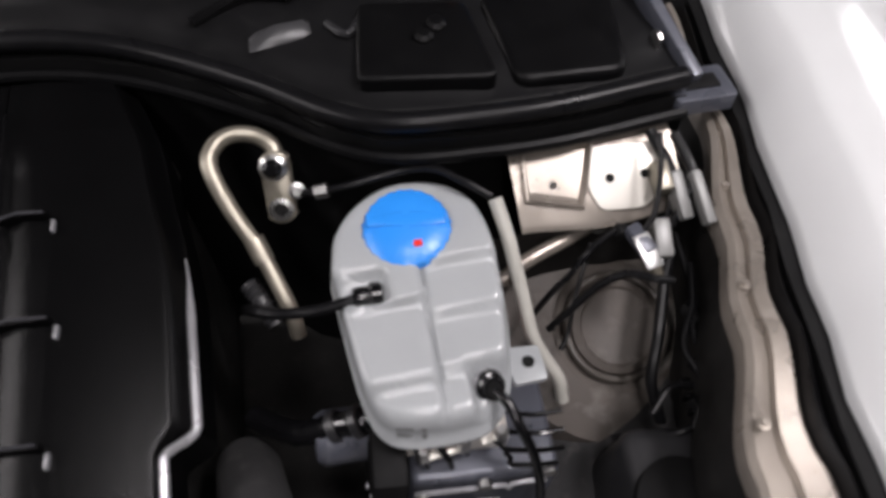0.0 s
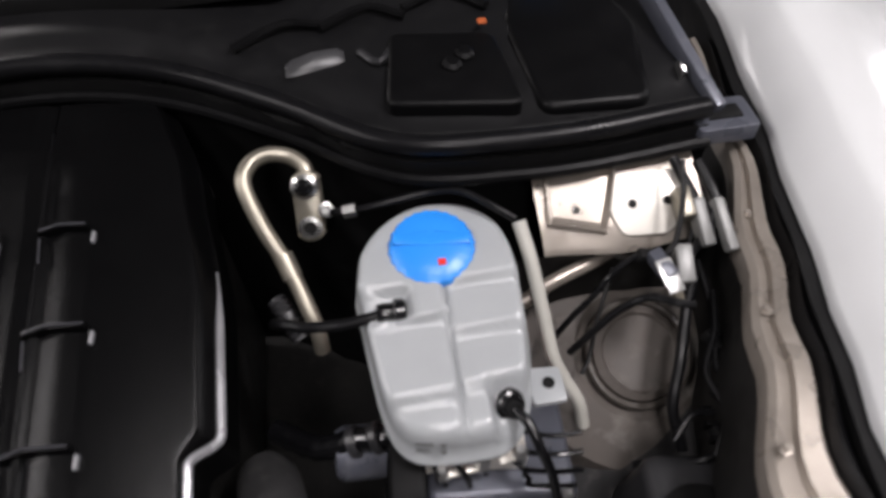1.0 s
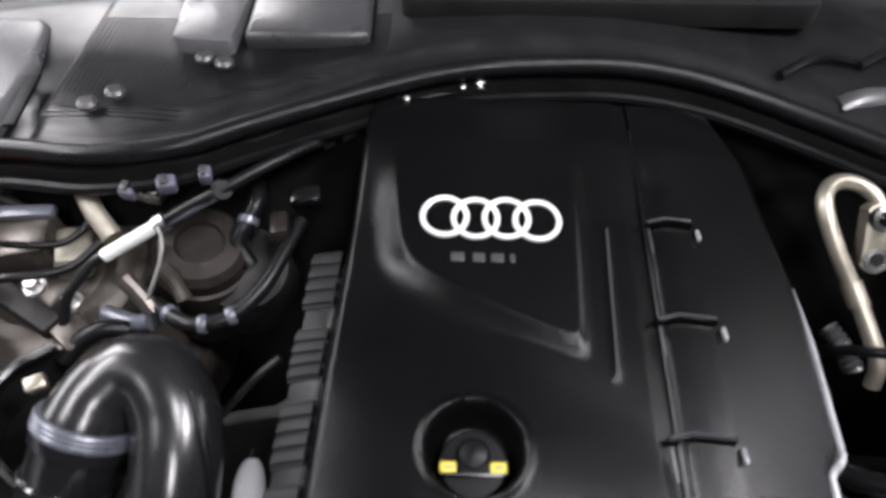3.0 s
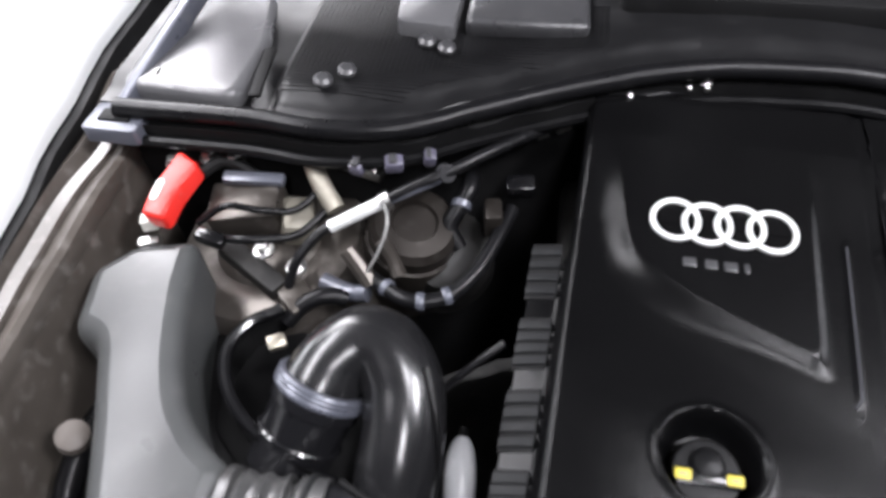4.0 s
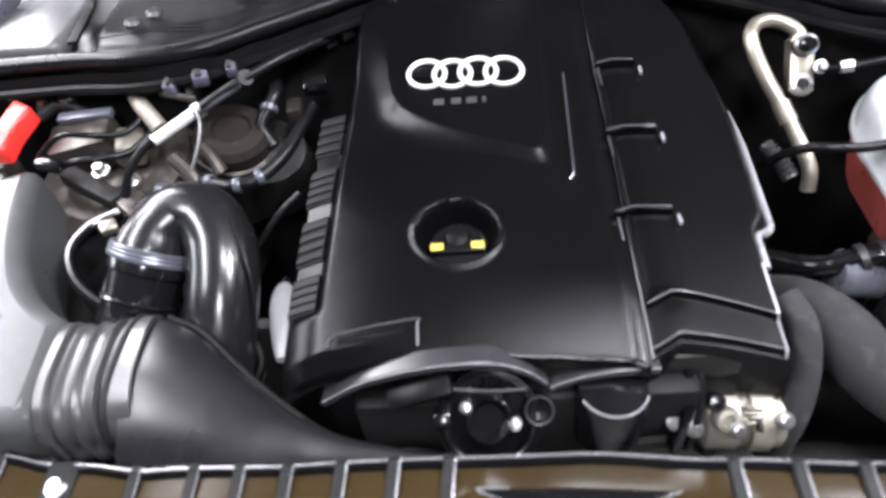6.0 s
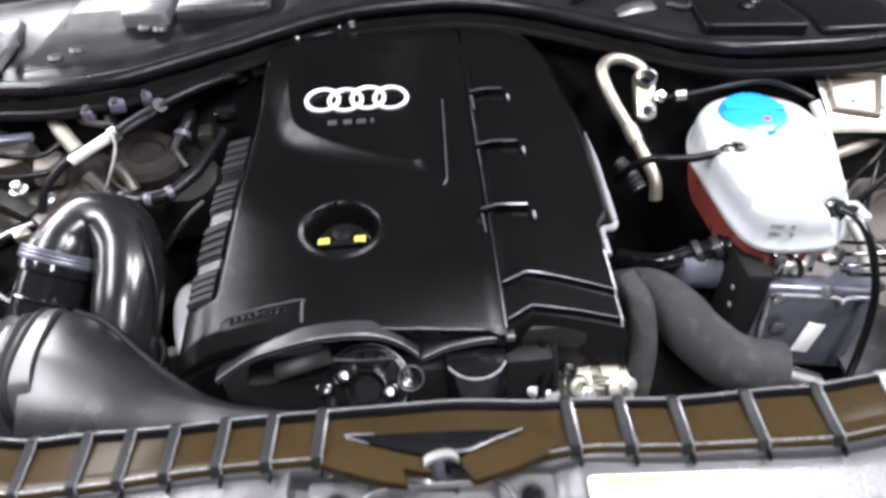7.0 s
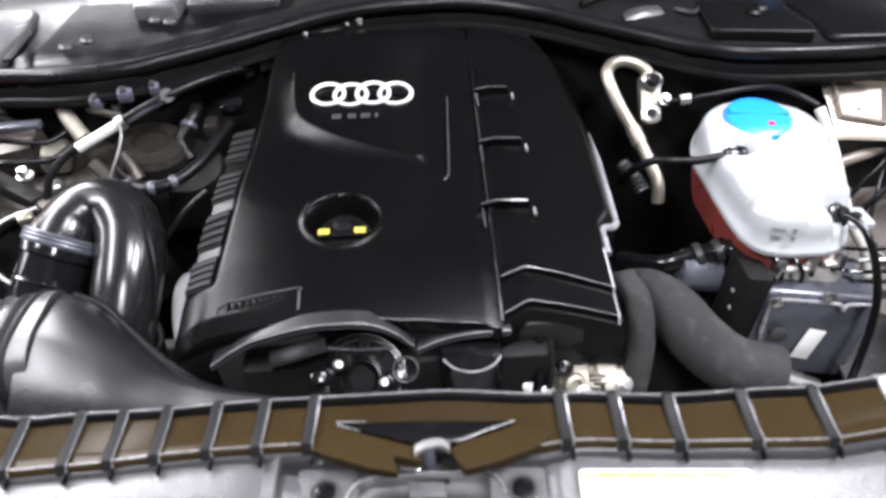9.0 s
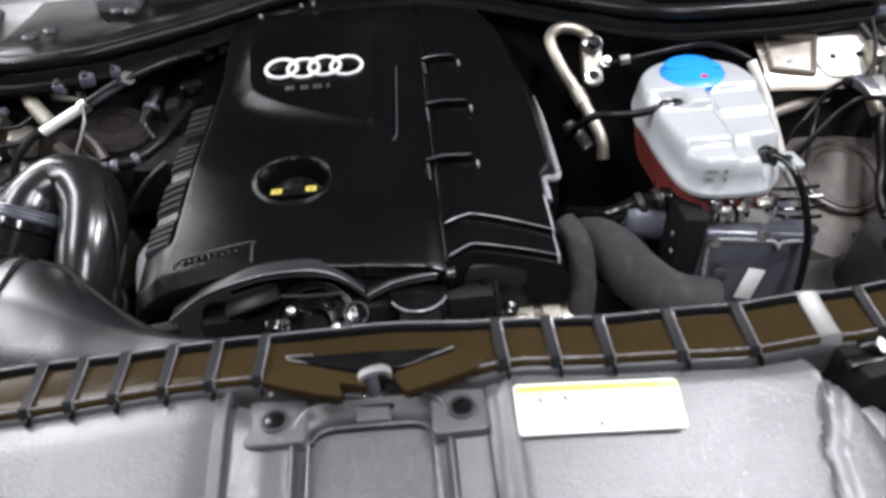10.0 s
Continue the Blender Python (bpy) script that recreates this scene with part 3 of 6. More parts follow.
for x in (-0.41, 0.389):
    strap(x, 0.026 if x < 0 else 0.019, DULL if x > 0 else STRAP, False)
    if x < 0:
        part("screw", bolt((x, slam_b(x) - 0.012, slam_z(x) + 0.001), 0.006, 0.007), STEEL, slam)
# trough blackened to paint its shade, brown wings and black notch at the latch
part("trough", plate([(-0.074, 0.021), (-0.006, 0.0185), (0.069, 0.013), (0.026, -0.003), (-0.005, -0.005), (-0.043, 0.0075)], 0.8, 0.8150, 0.002), GLOSS, slam, "trough above the latch, blackened for its shade")
part("wing", plate(rounded([(-0.094, 0.018), (-0.078, 0.020), (-0.043, 0.0068), (-0.008, -0.0055), (-0.0055, -0.018), (-0.028, -0.0115), (-0.024, -0.026), (-0.044, -0.0215), (-0.076, -0.009), (-0.096, 0.0)], 0.002, 3), 0.803, 0.8125, 0.003, 3), BROWN, slam, "lacquered lobe beside the latch")
part("wing", plate(rounded([(0.074, 0.0125), (0.026, -0.003), (0.015, -0.008), (0.027, -0.027), (0.056, -0.0205), (0.084, -0.0105), (0.1, 0.002)], 0.002, 3), 0.803, 0.8125, 0.003, 3), BROWN, slam, "lacquered lobe beside the latch")
part("notch", plate([(-0.031, -0.008), (-0.007, 0.002), (0.013, 0.008), (0.026, -0.011), (0.016, -0.015), (0.014, -0.023), (-0.015, -0.020), (-0.018, -0.015)], 0.782, 0.7905, 0.001), MATTE, slam, "black notch round the latch")
# glints on the lacquer edges painted as thin pale tubes
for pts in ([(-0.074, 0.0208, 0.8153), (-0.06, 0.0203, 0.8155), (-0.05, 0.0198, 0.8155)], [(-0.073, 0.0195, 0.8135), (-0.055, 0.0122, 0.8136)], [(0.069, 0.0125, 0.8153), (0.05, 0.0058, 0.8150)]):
    part("trough_glint", tube(pts, lambda t: 0.0007 - 0.0004 * t, 6), BRIGHT, slam, "painted glint on the lacquered edge")
# curled lip takes the pale highlight colour
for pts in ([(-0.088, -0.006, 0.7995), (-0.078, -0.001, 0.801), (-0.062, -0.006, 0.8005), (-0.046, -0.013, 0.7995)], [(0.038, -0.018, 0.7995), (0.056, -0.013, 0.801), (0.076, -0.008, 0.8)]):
    part("curled_lip", tube(pts, 0.0007, 6), BRIGHT, slam, "thin curled lip with its glint in the colour")

latch = thing("bonnet_latch", (0.003, -0.008, 0.79), "dull steel bonnet latch with a flat hooked pull", "latch")
part("body", box((0.004, -0.001, 0.795), (0.026, 0.014, 0.024), bev=0.003), MATTE, latch)
part("hook", loft([[(x, y + 0.0028, z), (x, y + 0.0028, z + 0.0022), (x, y - 0.002, z + 0.0026), (x, y - 0.0035, z + 0.0015), (x, y - 0.0035, z - 0.0035), (x, y - 0.002, z - 0.0035)] for x, y, z in ((-0.0112, -0.0105, 0.8150), (-0.009, -0.0085, 0.8160), (-0.004, -0.0066, 0.8168), (0.002, -0.0054, 0.8172), (0.008, -0.0052, 0.8172), (0.013, -0.0068, 0.8166), (0.0155, -0.0098, 0.8155))]), DULL, latch, "flat pale steel hook blade")
part("stem", loft([[(xc - w_, y + 0.0012, z), (xc + w_, y + 0.0012, z), (xc + w_, y - 0.0004, z), (xc + w_ * 0.4, y - 0.0016, z), (xc - w_ * 0.5, y - 0.0016, z), (xc - w_, y - 0.0004, z)] for xc, w_, y, z in ((-0.001, 0.005, -0.0085, 0.8150), (-0.001, 0.005, -0.0105, 0.8080), (-0.0005, 0.005, -0.0118, 0.7980), (0.0005, 0.0046, -0.0125, 0.7920), (0.0015, 0.0034, -0.0125, 0.7875), (0.0018, 0.002, -0.0122, 0.7860))]), SLATE, latch, "bent dark steel stem")
# added chrome sliver gives the lacquer glint left of the notch
part("bracket", plate([(-0.029, -0.009), (-0.0065, -0.0175), (-0.0085, -0.0192), (-0.023, -0.0172)], 0.8015, 0.8028, 0.0004), CHROME, latch, "chrome sliver standing in for a lacquer glint")
part("lock_plate", plate([(0.004, -0.001), (0.013, 0.0), (0.026, -0.0185), (0.010, -0.0165)], 0.7995, 0.806, 0.0015), GLOSS, latch, "black lock plate")

# ---- grey radiator cover in front ----
rad = thing("radiator_cover", (0, -0.1, 0.7), "grained grey plastic cover over the radiator", "radiator cover")


def rad_z(x, y):
    rise = 0.012 * ss(-0.09, -0.118, x) + 0.014 * ss(0.085, 0.115, x)
    return 0.792 + rise - 0.16 * x * x - 0.28 * max(0, -0.03 - y) - 1.2 * max(0, -0.13 - y) ** 2


def rad_panel(x0, x1, ytop, nu, extra=None):
    def fn(u, v):
        x = x0 + (x1 - x0) * u
        y1 = ytop(x)
        y = -0.36 + (y1 + 0.36) * v
        z = rad_z(x, y) - 0.004 * (1 - ss(0, 0.06, min(u, 1 - u))) - 0.003 * ss(0.97, 1.0, v)
        if extra:
            z += extra(x, y)
        return x, y, z
    return sheet(fn, nu, 50, 0.01)


part("side_panel", rad_panel(-0.62, -0.118, lambda x: slam_f(x) - 0.0015, 40, lambda x, y: 0.011 * math.exp(-((x + 0.118 + 0.02 * y) / 0.0055) ** 2)), TRIM, rad)
GROOVE = [(-0.36, 0.30), (-0.2, 0.328), (-0.132, 0.34), (-0.09, 0.345), (-0.068, 0.356), (-0.045, 0.366), (-0.03, 0.372), (0.05, 0.376)]
part("side_panel", rad_panel(0.09, 0.41, lambda x: slam_f(x) - 0.0015 - 0.024 * ss(0.365, 0.375, x), 80, lambda x, y: 0.006 * math.exp(-((x - 0.094 - 0.03 * y) / 0.006) ** 2) - 0.008 * ss(0.0, 0.004, x - interp(GROOVE, y)) + 0.003 * ss(0.014, 0.019, x - interp(GROOVE, y)) - 0.02 * ss(0.395, 0.408, x + 0.45 * (y + 0.06))), TRIM, rad)
part("corner_panel", rad_panel(0.395, 0.66, lambda x: slam_f(x) - 0.03 - 0.1 * ss(0.4, 0.5, x), 24, lambda x, y: -0.024), TRIM, rad)
part("middle_panel", rad_panel(-0.12, -0.066, lambda x: -0.012, 8, lambda x, y: -0.002), TRIM, rad)
part("middle_panel", rad_panel(0.058, 0.092, lambda x: -0.016, 8, lambda x, y: -0.002), TRIM, rad)
part("pocket", rad_panel(-0.058, 0.049, lambda x: -0.034, 12, lambda x, y: -0.012), SPECK, rad, "recessed speckled centre panel")
RIM_O = spline([(-0.066, -0.35, 0), (-0.067, -0.20, 0), (-0.068, -0.062, 0), (-0.0655, -0.033, 0), (-0.052, -0.018, 0), (-0.02, -0.016, 0), (0.01, -0.016, 0), (0.043, -0.0175, 0), (0.0555, -0.03, 0), (0.0585, -0.062, 0), (0.058, -0.20, 0), (0.057, -0.35, 0)], 6)
RIM_I = spline([(-0.054, -0.35, 0), (-0.0555, -0.20, 0), (-0.0565, -0.06, 0), (-0.053, -0.0425, 0), (-0.041, -0.035, 0), (-0.02, -0.0345, 0), (0.01, -0.0355, 0), (0.034, -0.037, 0), (0.0435, -0.0455, 0), (0.0455, -0.064, 0), (0.0465, -0.20, 0), (0.047, -0.35, 0)], 6)
part("channel", loft([[(a.x + (b.x - a.x) * f_, a.y + (b.y - a.y) * f_, rad_z(a.x * 0.9, a.y) + h_) for f_, h_ in ((-0.14, 0.0005), (0.0, 0.002), (0.12, 0.001), (0.3, -0.0045), (0.75, -0.0085), (0.93, -0.0075), (1.0, -0.0085), (1.02, -0.016))] for a, b in zip(RIM_O, RIM_I)], ring=False), WORN, rad, "smooth darker channel round the centre panel", 50)
# pale tubes paint the highlights on the channel's two edges
part("channel_glint", tube([(p.x, p.y, rad_z(p.x * 0.9, p.y) + 0.002) for p in RIM_O], 0.0005, 6, 1), BRIGHT, rad, "painted highlight on the moulded edge")
part("channel_glint", tube([(p.x, p.y, rad_z(p.x * 0.9, p.y) - 0.0072) for p in RIM_I], 0.0005, 6, 1), BRIGHT, rad, "painted highlight on the moulded edge")
part("slot", box((0.0492, -0.20, rad_z(0, -0.2) - 0.006), (0.004, 0.27, 0.004), (-19, 0, 0.5), 0.001), GLOSS, rad, "dark gap beside the centre panel")
for hx, hy, x0, x1 in ((-0.082, -0.028, -0.106, -0.056), (0.070, -0.034, 0.045, 0.09)):
    br = part("fixing_plate", plate(rounded([(x0, hy - 0.022), (x1, hy - 0.022), (x1, hy + 0.02), (x0, hy + 0.024)], 0.006), 0.78, 0.7922, 0.002, 3), TRIM, rad)
    part("collar", lathe([(0.0115, 0), (0.0115, 0.003), (0.009, 0.003), (0.008, 0.0005)], pose(hx, hy, 0.7919), 24), GREY, br)
    part("plug", lathe([(0.0078, 0), (0.0078, 0.0022), (0.004, 0.003)], pose(hx, hy, 0.7919), 18), GLOSS, br, "dark push plug")
part("bridge", plate(rounded([(-0.052, -0.0195), (-0.022, -0.0195), (-0.018, -0.0185), (0.011, -0.0185), (0.014, -0.0195), (0.045, -0.0195), (0.042, -0.012), (0.02, -0.004), (-0.025, -0.002), (-0.05, -0.008)], 0.003), 0.77, 0.792, 0.003), TRIM, rad)
part("tongue", plate(rounded([(-0.0165, -0.034), (0.011, -0.0345), (0.0115, -0.014), (-0.0195, -0.013)], 0.002), 0.772, 0.7895, 0.002), TRIM, rad)


def on_rad(co):
    return Vector((co.x, co.y, rad_z(co.x, co.y) + co.z))


lab = thing("warning_sticker", (0.177, -0.05, 0.785), "white warning sticker with a yellow header strip", "sticker")
part("sheet", plate(rounded([(0.110, -0.067), (0.240, -0.070), (0.243, -0.031), (0.111, -0.027)], 0.004), 0.0015, 0.0035, 0.0, warp=on_rad), PAPER, lab)
part("header", plate([(0.1125, -0.0345), (0.242, -0.0385), (0.242, -0.0325), (0.1125, -0.0285)], 0.0036, 0.004, 0.0, warp=on_rad), LEMON, lab, "yellow header strip")
for i, (bx, by, bw) in enumerate(((0.125, -0.0325, 0.018), (0.148, -0.0333, 0.02), (0.175, -0.0342, 0.024), (0.205, -0.035, 0.02))):
    part("print", plate([(bx, by), (bx + bw, by - 0.0005), (bx + bw, by + 0.0015), (bx, by + 0.002)], 0.0041, 0.0044, 0.0, warp=on_rad), YELLOW, lab)
for bx, by in ((0.128, -0.041), (0.148, -0.041), (0.172, -0.063)):
    part("print", plate([(bx, by), (bx + 0.003, by - 0.003), (bx + 0.005, by - 0.001), (bx + 0.002, by + 0.003)], 0.0037, 0.0042, 0.0, warp=on_rad), INK, lab)
part("print", tube([on_rad(Vector(q)) for q in ((0.178, -0.06, 0.004), (0.178, -0.049, 0.004), (0.187, -0.045, 0.004), (0.196, -0.049, 0.004), (0.198, -0.058, 0.004), (0.178, -0.06, 0.004))], 0.0007, 6), INK, lab)

lamp_b = thing("headlight_housing", (0.5, 0.05, 0.7), "black plastic headlight rear housing with screws", "headlight")
part("body", box((0.47, -0.005, 0.755), (0.16, 0.05, 0.05), (0, 8, 14), 0.006), MATTE, lamp_b)
part("ledge", box((0.445, -0.018, 0.782), (0.11, 0.012, 0.008), (0, 8, 12), 0.002), GLOSS, lamp_b)
ADJ = pose(0.424, -0.016, 0.792, 28, 32, 0)
part("adjuster", lathe([(0.0085, -0.03), (0.0085, 0.004), (0.0075, 0.006), (0.006, 0.006), (0.0055, 0.003), (0.0, 0.003)], ADJ, 24), GLOSS, lamp_b, "black adjuster barrel")
part("adjuster_face", lathe([(0.0068, 0.0062), (0.0055, 0.0068), (0.003, 0.0064), (0.0025, 0.004), (0.0, 0.004)], ADJ, 20), PAPER, lamp_b, "pale adjuster face")
for k in range(4):
    part("rib", box((0.42 + k * 0.022, -0.03, 0.776 - k * 0.002), (0.004, 0.02, 0.016), (0, 0, 12), 0.001), GLOSS, lamp_b)

for ob in lab.children:
    ob.data.transform(Matrix.Translation((0.001, -0.0045, 0.0028)))

# ---- engine cover ----
cov = thing("engine_cover", (0, 0.3, 0.78), "black grained plastic engine cover with silver ring badge", "engine cover")
POCK = [(-0.156, 0.60), (-0.149, 0.43), (-0.141, 0.403), (-0.099, 0.370), (-0.05, 0.348), (0.009, 0.326), (0.010, 0.36), (0.02, 0.60)]


def cover_plane(x, y):
    return 0.8345 + 0.207 * (y - 0.148) - 0.02 * x


def badge_d(x, y):
    acc = 0.0
    for (ax, ay), (bx, by) in zip(POCK, POCK[1:]):
        l = math.hypot(bx - ax, by - ay)
        acc += math.exp(max(-40.0, min(40.0, -((bx - ax) * (y - ay) - (by - ay) * (x - ax)) / l / 0.005)))
    return -0.005 * math.log(acc)


OX, OY, OR = -0.080, 0.245, 0.0395


def front_y(x):
    return interp([(-0.26, 0.122), (-0.226, 0.124), (-0.187, 0.127), (-0.115, 0.130), (-0.065, 0.1285), (-0.011, 0.124), (0.033, 0.120), (0.08, 0.114)], x)


def cover_z(x, y):
    z = cover_plane(x, y)
    led = ss(0.172, 0.188, y)
    xs = x - 0.055 * max(0, y - 0.19)
    z -= 1.0 * max(0, -0.105 - x) ** 2 + 11.0 * max(0, -0.2 - x) ** 2 * (1 - led) + led * (0.013 * ss(-0.199, -0.211, xs) + 0.14 * max(0, -0.211 - xs))
    z -= 1.0 * max(0, 0.205 - y) ** 2
    fe = front_y(x)
    fw = 0.003 + 0.012 * ss(-0.04, -0.17, x)
    z -= (0.001 + 0.007 * ss(-0.06, -0.2, x)) * min(1, max(0, (fe + fw - y) / fw)) + 0.12 * max(0, y - 0.53)
    out = max(0.0, -badge_d(x, y))
    foot = ss(-0.13, -0.01, x)
    z -= (0.0105 - 0.005 * foot) * (1 - (1 - min(1.0, out / (0.027 - 0.014 * foot))) ** 2) * ss(0.13, 0.03, out) * ss(0.53, 0.44, y)
    z += 0.0014 * math.exp(-((x - 0.0355 - 0.045 * (y - 0.37)) / 0.0028) ** 2) * ss(0.295, 0.31, y) * ss(0.45, 0.43, y)
    r = math.hypot(x - OX, (y - OY) / 0.94)
    z += 0.0024 * math.exp(-((r - OR) / 0.0034) ** 2)
    z -= 0.026 * ss(OR, OR - 0.0125, r)
    z -= 0.003 * ss(0.055, 0.068, x)
    return z


def cover_left(y):
    return -0.238 + 0.004 * ss(0.2, 0.12, y) * -1 + 0.055 * max(0, y - 0.19) + 0.030 * ss(0.425, 0.47, y)


def main_pt(u, v):
    x0 = cover_left(0.119 + 0.491 * v)
    x = x0 + (0.0715 - x0) * u
    yf = front_y(x)
    y = yf + (0.588 - yf) * (0.6 * v + 0.4 * v * v)
    return x, y, cover_z(x, y)


part("shell", sheet(main_pt, 150, 210, skirt=0.014), COVER, cov, sharp=55)


def right_edge(y):
    return 0.1925 + 0.0225 * ss(0.238, 0.264, y) - 0.016 * ss(0.38, 0.52, y) - 0.03 * ss(0.5, 0.62, y)


STEP_A = [(0.0735, 0.163), (0.100, 0.177), (0.14, 0.169), (0.19, 0.158), (0.22, 0.152)]
STEP_B = [(0.0735, 0.127), (0.100, 0.142), (0.14, 0.138), (0.18, 0.132), (0.22, 0.127)]


def lerp_tab(tab, x):
    for (x0, y0), (x1, y1) in zip(tab, tab[1:]):
        if x <= x1:
            return y0 + (y1 - y0) * (x - x0) / (x1 - x0)
    return tab[-1][1]


def side_z(x, y):
    x1 = right_edge(y)
    z = cover_plane(x, y) - 0.002 - 0.1 * (x - 0.0735) - 0.45 * (x - 0.0735) ** 2 + 0.002 * ss(0.075, 0.1, x)
    far = ss(0.24, 0.26, y)
    z -= (0.011 + 0.008 * far) * ss(x1 - 0.008 - 0.010 * far, x1 + 0.002, x)
    z -= 0.006 * min(1, max(0, (lerp_tab(STEP_A, x) - y) / 0.002)) + 0.006 * min(1, max(0, (lerp_tab(STEP_B, x) - y) / 0.002))
    z -= 0.0042 * ss(0.0755, 0.080, x) * max(0.0, min(1.0, (0.115 - x) / 0.034)) * ss(0.168, 0.180, y) * ss(0.52, 0.48, y)
    return z - 0.12 * max(0, y - 0.53)


def side_pt(u, v):
    y = 0.100 + 0.51 * v
    x = 0.0735 + (right_edge(y) - 0.0735) * u
    return x, y, side_z(x, y)


cols = []
for i in range(61):
    u = 1 - (1 - i / 60) ** 1.4
    col = []
    xa = 0.0735 + (right_edge(0.12) - 0.0735) * u
    a_, b_ = lerp_tab(STEP_A, xa), lerp_tab(STEP_B, xa)
    skirt_z = 0.776 - 0.03 * ss(0.146, 0.149, xa)
    col.append((xa, b_ + 0.004, skirt_z))
    col.append((xa, b_ - 0.006, skirt_z - 0.001))
    col.append((xa, b_ - 0.0062, side_z(xa, b_ - 0.004) - 0.012))
    for y in [b_ - 0.0052, b_ - 0.0035, b_ - 0.0021, b_ + 0.0001, b_ + 0.003, (a_ + b_) / 2, a_ - 0.004, a_ - 0.0021, a_ + 0.0001, a_ + 0.003, a_ + 0.01] + [a_ + 0.01 + (0.588 - a_ - 0.01) * (k + 1) / 90 for k in range(90)]:
        x = 0.0735 + (right_edge(y) - 0.0735) * u
        col.append((x, y, side_z(x, y)))
    cols.append(col)
cols.append([(x + 0.001, y, z - 0.045) for x, y, z in cols[-1]])
part("side_section", loft(cols, ring=False), COVER, cov, "lower side section with two steps", 30)
# highlights on the cover's black edges, painted as pale tubes
for tab in (STEP_A, STEP_B):
    part("step_glint", tube([(x, lerp_tab(tab, x) + 0.0006, side_z(x, lerp_tab(tab, x) + 0.0006) + 0.0002) for x in [0.0755 + 0.11 * k / 24 for k in range(25)]], 0.0004, 6, 1), BRIGHT, cov, "painted highlight along the step edge")
part("edge_glint", tube([(x, front_y(x) + 0.001, cover_z(x, front_y(x)) + 0.0002) for x in [-0.185 + 0.253 * i / 30 for i in range(31)]], 0.0005, 6, 1), BRIGHT, cov, "painted highlight along the front edge")
part("edge_glint", tube([side_pt(0.94, (y - 0.1) / 0.51) for y in [0.128 + 0.08 * i / 25 for i in range(26)]], 0.0012, 8, 1), BRIGHT, cov, "painted highlight on the rounded side edge")
part("edge_glint", tube([side_pt(0.985, (y - 0.1) / 0.51) for y in [0.208 + 0.2 * i / 50 for i in range(51)]], lambda t: 0.0044 - 0.0034 * ss(0.7, 1.0, t), 8, 1), BRIGHT, cov, "painted highlight on the rounded side edge")
part("seam", tube([(0.0725, 0.119, 0.8205)] + [(0.0725, y, cover_plane(0.0725, y) - 0.0035) for y in (0.16, 0.25, 0.35, 0.45, 0.55)], 0.0012, 6, 3), GLOSS, cov)

# raised ridge, its highlight put into a lighter colour
part("ridge", tube([(x, y, cover_z(x, y) + 0.0001) for x, y in ((0.0385, 0.438), (0.037, 0.40), (0.0355, 0.36), (0.0335, 0.312), (0.032, 0.304), (0.028, 0.299))], 0.0009, 8), SHINE, cov, "slim raised ridge")
for (x, y, ln) in ((0.078, 0.440, 0.036), (0.075, 0.348, 0.044), (0.069, 0.253, 0.046)):
    z = cover_plane(x, y)
    cl = part("clip", plate(rounded([(x - 0.006, y - 0.0025), (x + 0.012, y + 0.002), (x + ln, y - 0.001), (x + ln, y + 0.004), (x + 0.013, y + 0.006), (x - 0.006, y + 0.002)], 0.0015), z - 0.006, z + 0.0032, 0.0015), COVER, cov)
    # teeth and creases carry the clip's highlights as lighter colour
    part("tooth", box((x + ln + 0.004, y - 0.009, z - 0.004), (0.0028, 0.012, 0.005), bev=0.001), BRIGHT, cl, "tooth with its highlight in the colour")
    part("crease", tube([(x - 0.005, y + 0.0005, z + 0.0028), (x + 0.012, y + 0.005, z + 0.0034), (x + ln - 0.002, y + 0.002, z + 0.0032)], 0.0011, 6, 1), SHINE, cl, "painted highlight on the clip's crease")
    part("crease", tube([(x - 0.004, y - 0.006, z + 0.0005), (x - 0.003, y - 0.03, z - 0.005)], 0.0008, 6, 1), SHINE, cl)

# louvres along the side of the shell
for ya, yb in ((0.372, 0.424), (0.306, 0.349), (0.239, 0.285), (0.187, 0.222)):
    gp = part("louvre_bed", sheet(lambda u, v: (lambda x, y: (x, y, cover_z(x, y) + 0.0012))(-0.238 + 0.0265 * u + 0.055 * (ya + (yb - ya) * v - 0.19), ya - 0.002 + (yb - ya + 0.004) * v), 8, 6, 0.004), MATTE, cov)
    for k in range(4):
        yk = ya + (yb - ya) * (k + 0.5) / 4
        rr = []
        for i in range(7):
            x = -0.2385 + 0.027 * i / 6 + 0.055 * (yk - 0.19)
            z = cover_z(x, yk) + 0.001
            h_ = 0.003 * math.sin(math.pi * (0.2 + 0.62 * i / 6)) ** 0.6
            rr.append([(x, yk - 0.0046, z - 0.001), (x, yk - 0.0042, z + h_ * 0.8), (x, yk - 0.003, z + h_), (x, yk + 0.003, z + h_ * 0.85), (x, yk + 0.0042, z - 0.001)])
        part("louvre", loft(rr), STRAP, gp)

# embossed plate with unreadable lettering
part("nameplate_rim", tube([(x, y, cover_z(x, y) + 0.0008) for x, y in ((-0.195, 0.143), (-0.186, 0.153), (-0.12, 0.160), (-0.117, 0.156), (-0.117, 0.138))], 0.0011, 6, 2), GREY, cov)
for k in range(9):
    xx = -0.184 + k * 0.0066
    part("raised_letter", box((xx, 0.1475 + 0.0006 * k, cover_z(xx, 0.148) + 0.0008), (0.0046, 0.006, 0.0014), (11, 0, 4), 0.0003), COVER, cov)

# ring badge and raised lettering
badge = part("badge_base", box((-0.066, 0.439, cover_z(-0.066, 0.439) + 0.0005), (0.118, 0.004, 0.001), (11.7, 1.1, 0), 0), COVER, cov)
